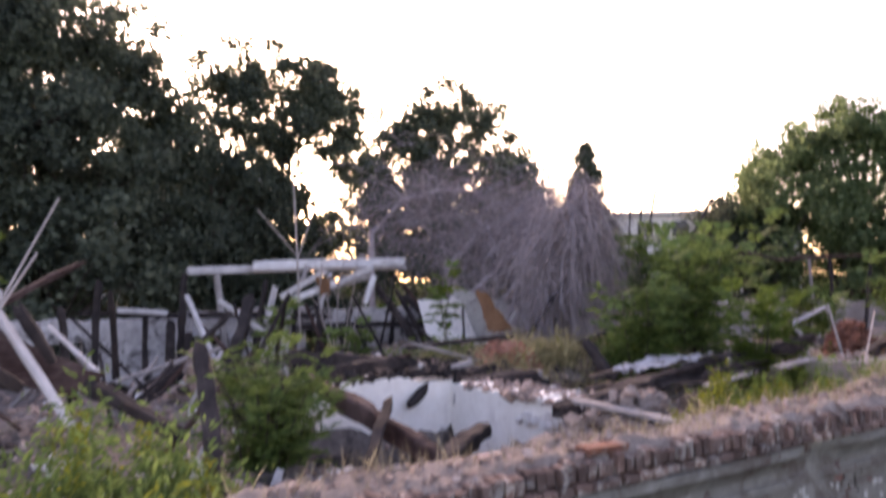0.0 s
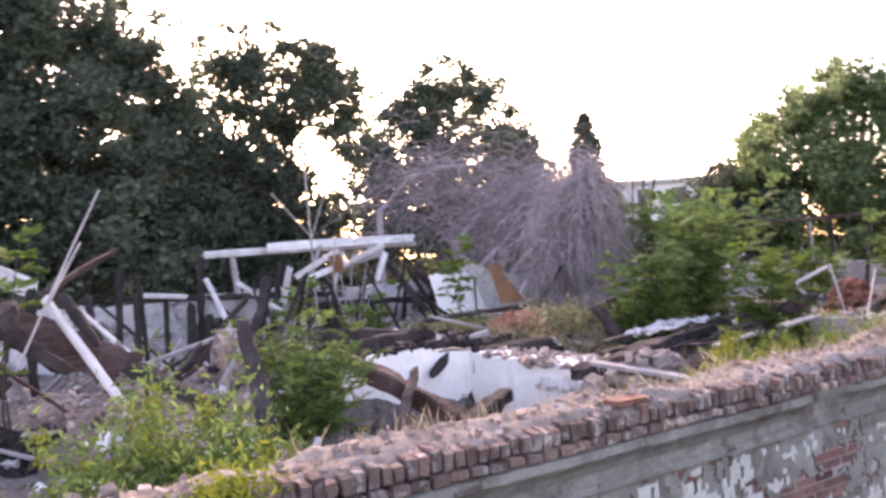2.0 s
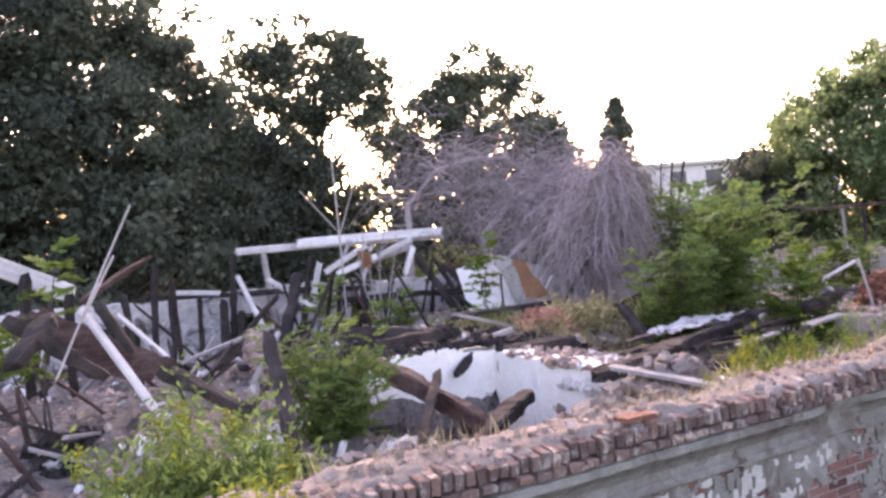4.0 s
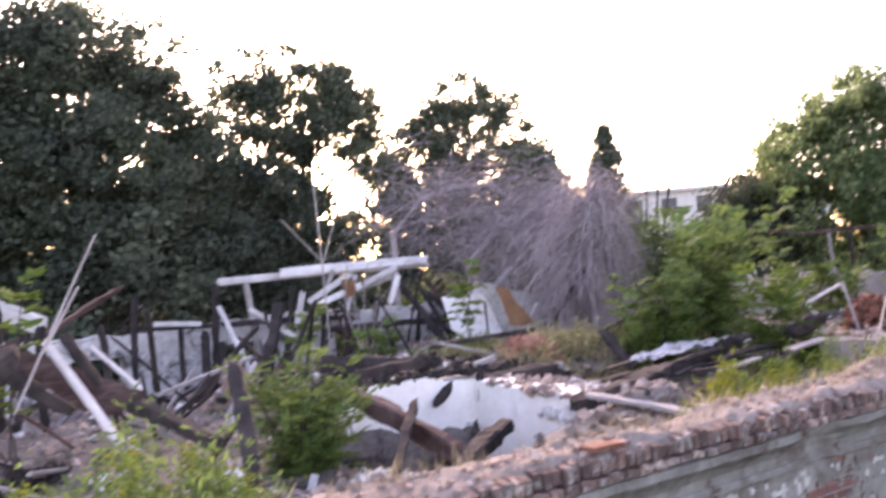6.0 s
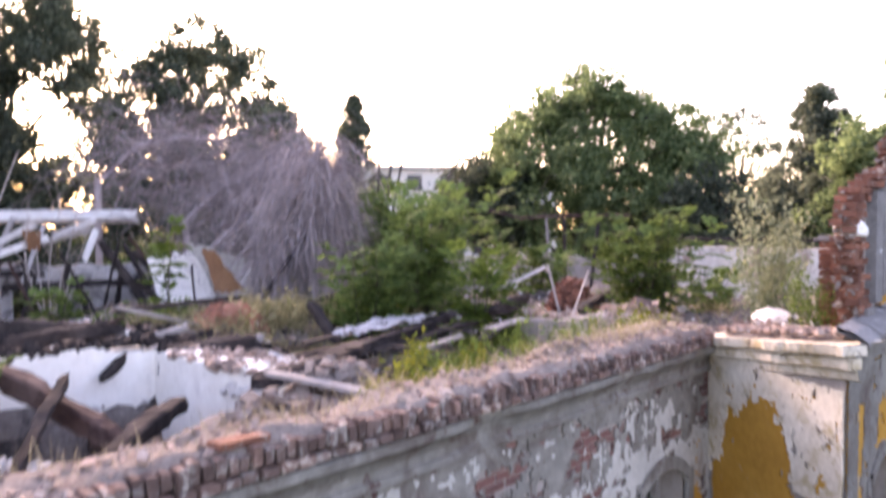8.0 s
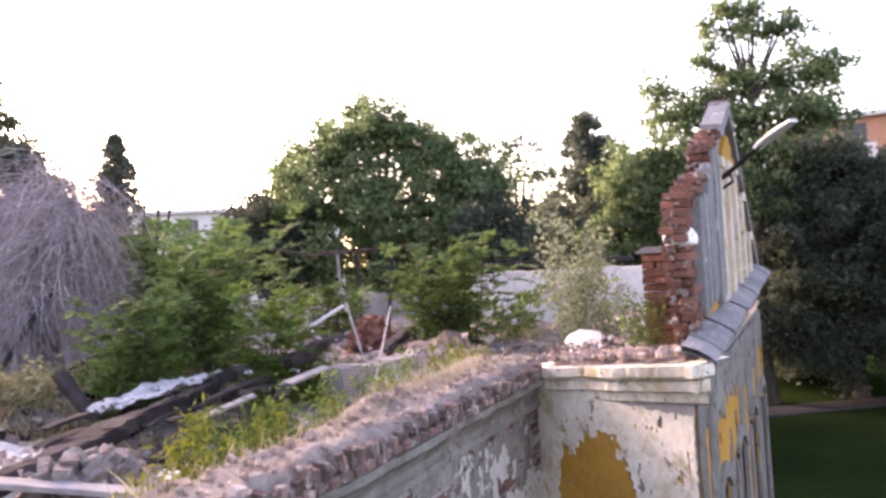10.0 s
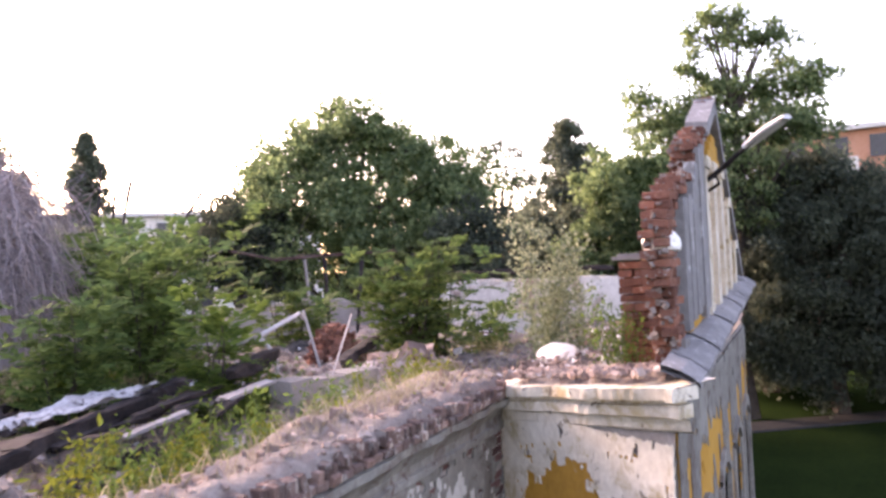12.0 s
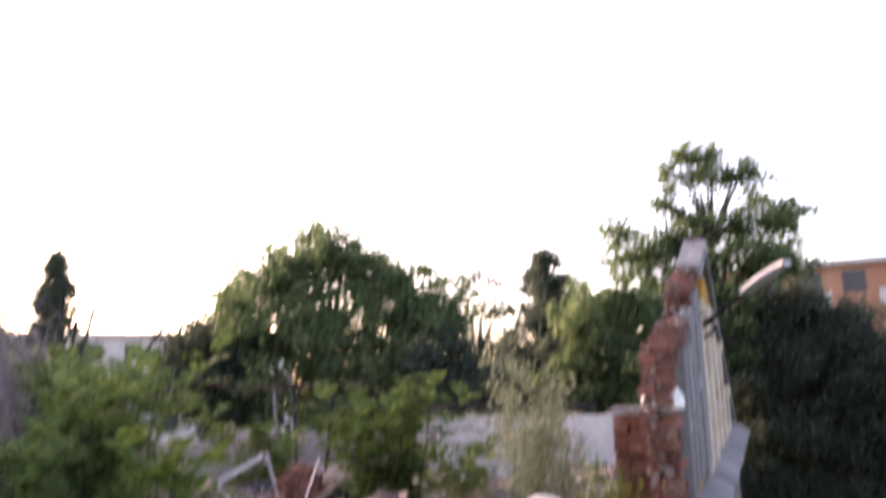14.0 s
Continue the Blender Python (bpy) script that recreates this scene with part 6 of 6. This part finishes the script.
def brick_mesh(sx, sy, sz, seed, mat=None):
    """A worn brick with broken corners, its base at z = 0."""
    r = random.Random(seed)
    c = 0.008
    v, f = [], []
    for z, k in ((0, 1 - c / sx), (c, 1), (sz - c, 1), (sz, 1 - 2 * c / sx)):
        for x, y in ((-1, -1), (1, -1), (1, 1), (-1, 1)):
            v.append((x * sx / 2 * k + r.uniform(-0.006, 0.006), y * sy / 2 * (k if k < 1 else 1) + r.uniform(-0.004, 0.004), z + r.uniform(-0.006, 0.006)))
    for l in range(3):
        for i in range(4):
            j = (i + 1) % 4
            f.append((l * 4 + i, l * 4 + j, l * 4 + 4 + j, l * 4 + 4 + i))
    f += [(0, 3, 2, 1), (12, 13, 14, 15)]
    me = mesh_np("brick", v, f)
    me.materials.append(mat or BRICK)
    return me


soldiers = [brick_mesh(0.060 - 0.003 * (k % 3), 0.24, 0.125 - 0.012 * (k % 4), k) for k in range(12)]
headers = [brick_mesh(0.114 - 0.006 * (k % 3), 0.24, 0.060 - 0.004 * (k % 2), 20 + k) for k in range(8)]
ends = [brick_mesh(0.25, 0.12, 0.066, 40 + k, BRICKR) for k in range(6)]
half = [brick_mesh(0.13, 0.12, 0.066, 50 + k, BRICKR) for k in range(4)]


def lay(mesh, parent, m):
    ob = new("brick", mesh)
    ob.parent = parent
    ob.matrix_basis = m


x = -1.2
while x < 11.55:
    worn = smooth01((x - 6.0) / 2.0)
    if not (noise.noise((x * 0.9, 3.3, 0)) > 0.42 - 0.05 * worn or rngk.random() < 0.03 + 0.08 * worn):
        lay(rngk.choice(soldiers), wall_front, pose(x, 4.345 + rngk.uniform(-0.012, 0.015), 6.058 + rngk.uniform(-0.004, 0.004) - worn * rngk.uniform(0, 0.05), rngk.gauss(0, 1.5 + 3 * worn), rngk.gauss(0, 2.2 + 4 * worn), rngk.gauss(0, 2 + 4 * worn)))
    x += 0.0765
x = -1.2
while x < 11.6:
    if rngk.random() > 0.05:
        lay(rngk.choice(headers), wall_front, pose(x, 4.335 + rngk.uniform(-0.012, 0.012), 5.99 + rngk.uniform(-0.002, 0.002), 0, rngk.gauss(0, 0.6), rngk.gauss(0, 1.5)))
    x += 0.128
lay(ends[0], wall_front, pose(5.33, 4.33, 6.186, 0, 2, 1) @ Matrix.Diagonal((1.3, 1, 0.6, 1)))
origin = Vector((10.5, 2.75, 6.2))
brick_pier = new("brick_pier")
brick_pier.location = (12.08, 3.12, 5.95)
tagged(brick_pier, "small orange brick pier with a metal cap behind the gable", "pier")
for k, z in enumerate(zs):
    xl = gable_left(min(z + 0.04, 9.02))
    row = (0.0, 0.125) if k % 2 else (0.0, 0.26)
    for j, y in enumerate((2.69, 2.78)):
        for dx in row[: 2 if z < 8.6 else 1]:
            if rngk.random() < 0.96:
                p = Vector((xl + 0.12 + dx + rngk.uniform(-0.04, 0.03), y, z)) - origin
                lay(rngk.choice(ends if rngk.random() < 0.6 else half), gable, pose(*p, rngk.gauss(0, 2), rngk.gauss(0, 2), rngk.gauss(0, 7)))
# the low brick pier behind the gable, with its sheet-metal cap
for k in range(16):
    for i in (-0.065, 0.065):
        q = (i + rngk.uniform(-0.008, 0.008), 0.0, 0.076 * k) if k % 2 else (0.0, i + rngk.uniform(-0.008, 0.008), 0.076 * k)
        lay(rngk.choice(ends), brick_pier, pose(*q, 0, 0, (90 if k % 2 else 0) + rngk.gauss(0, 2)))
g = Geo()
g.box((-0.17, -0.17, 1.222), (0.17, 0.17, 1.25))
g.box((-0.13, -0.13, 1.25), (0.13, 0.13, 1.275))
put("cap", g.mesh("cap"), SLATE, brick_pier, "flat sheet-metal cap")
rngm = np.random.default_rng(91)
gz = rngm.uniform(6.3, 8.95, 260)
gp = np.stack([np.array([gable_left(z) for z in gz]) + 0.02 + rngm.uniform(-0.05, 0.12, 260), rngm.uniform(2.64, 2.84, 260), gz], 1) - np.array(origin)
v, f = chunks(260, rngm, gp, 0.036)
put("loose_mortar", mesh_np("loose_mortar", v, f), EARTH, gable, "pale lumps of mortar in the broken edge")["kind"] = "stuff"
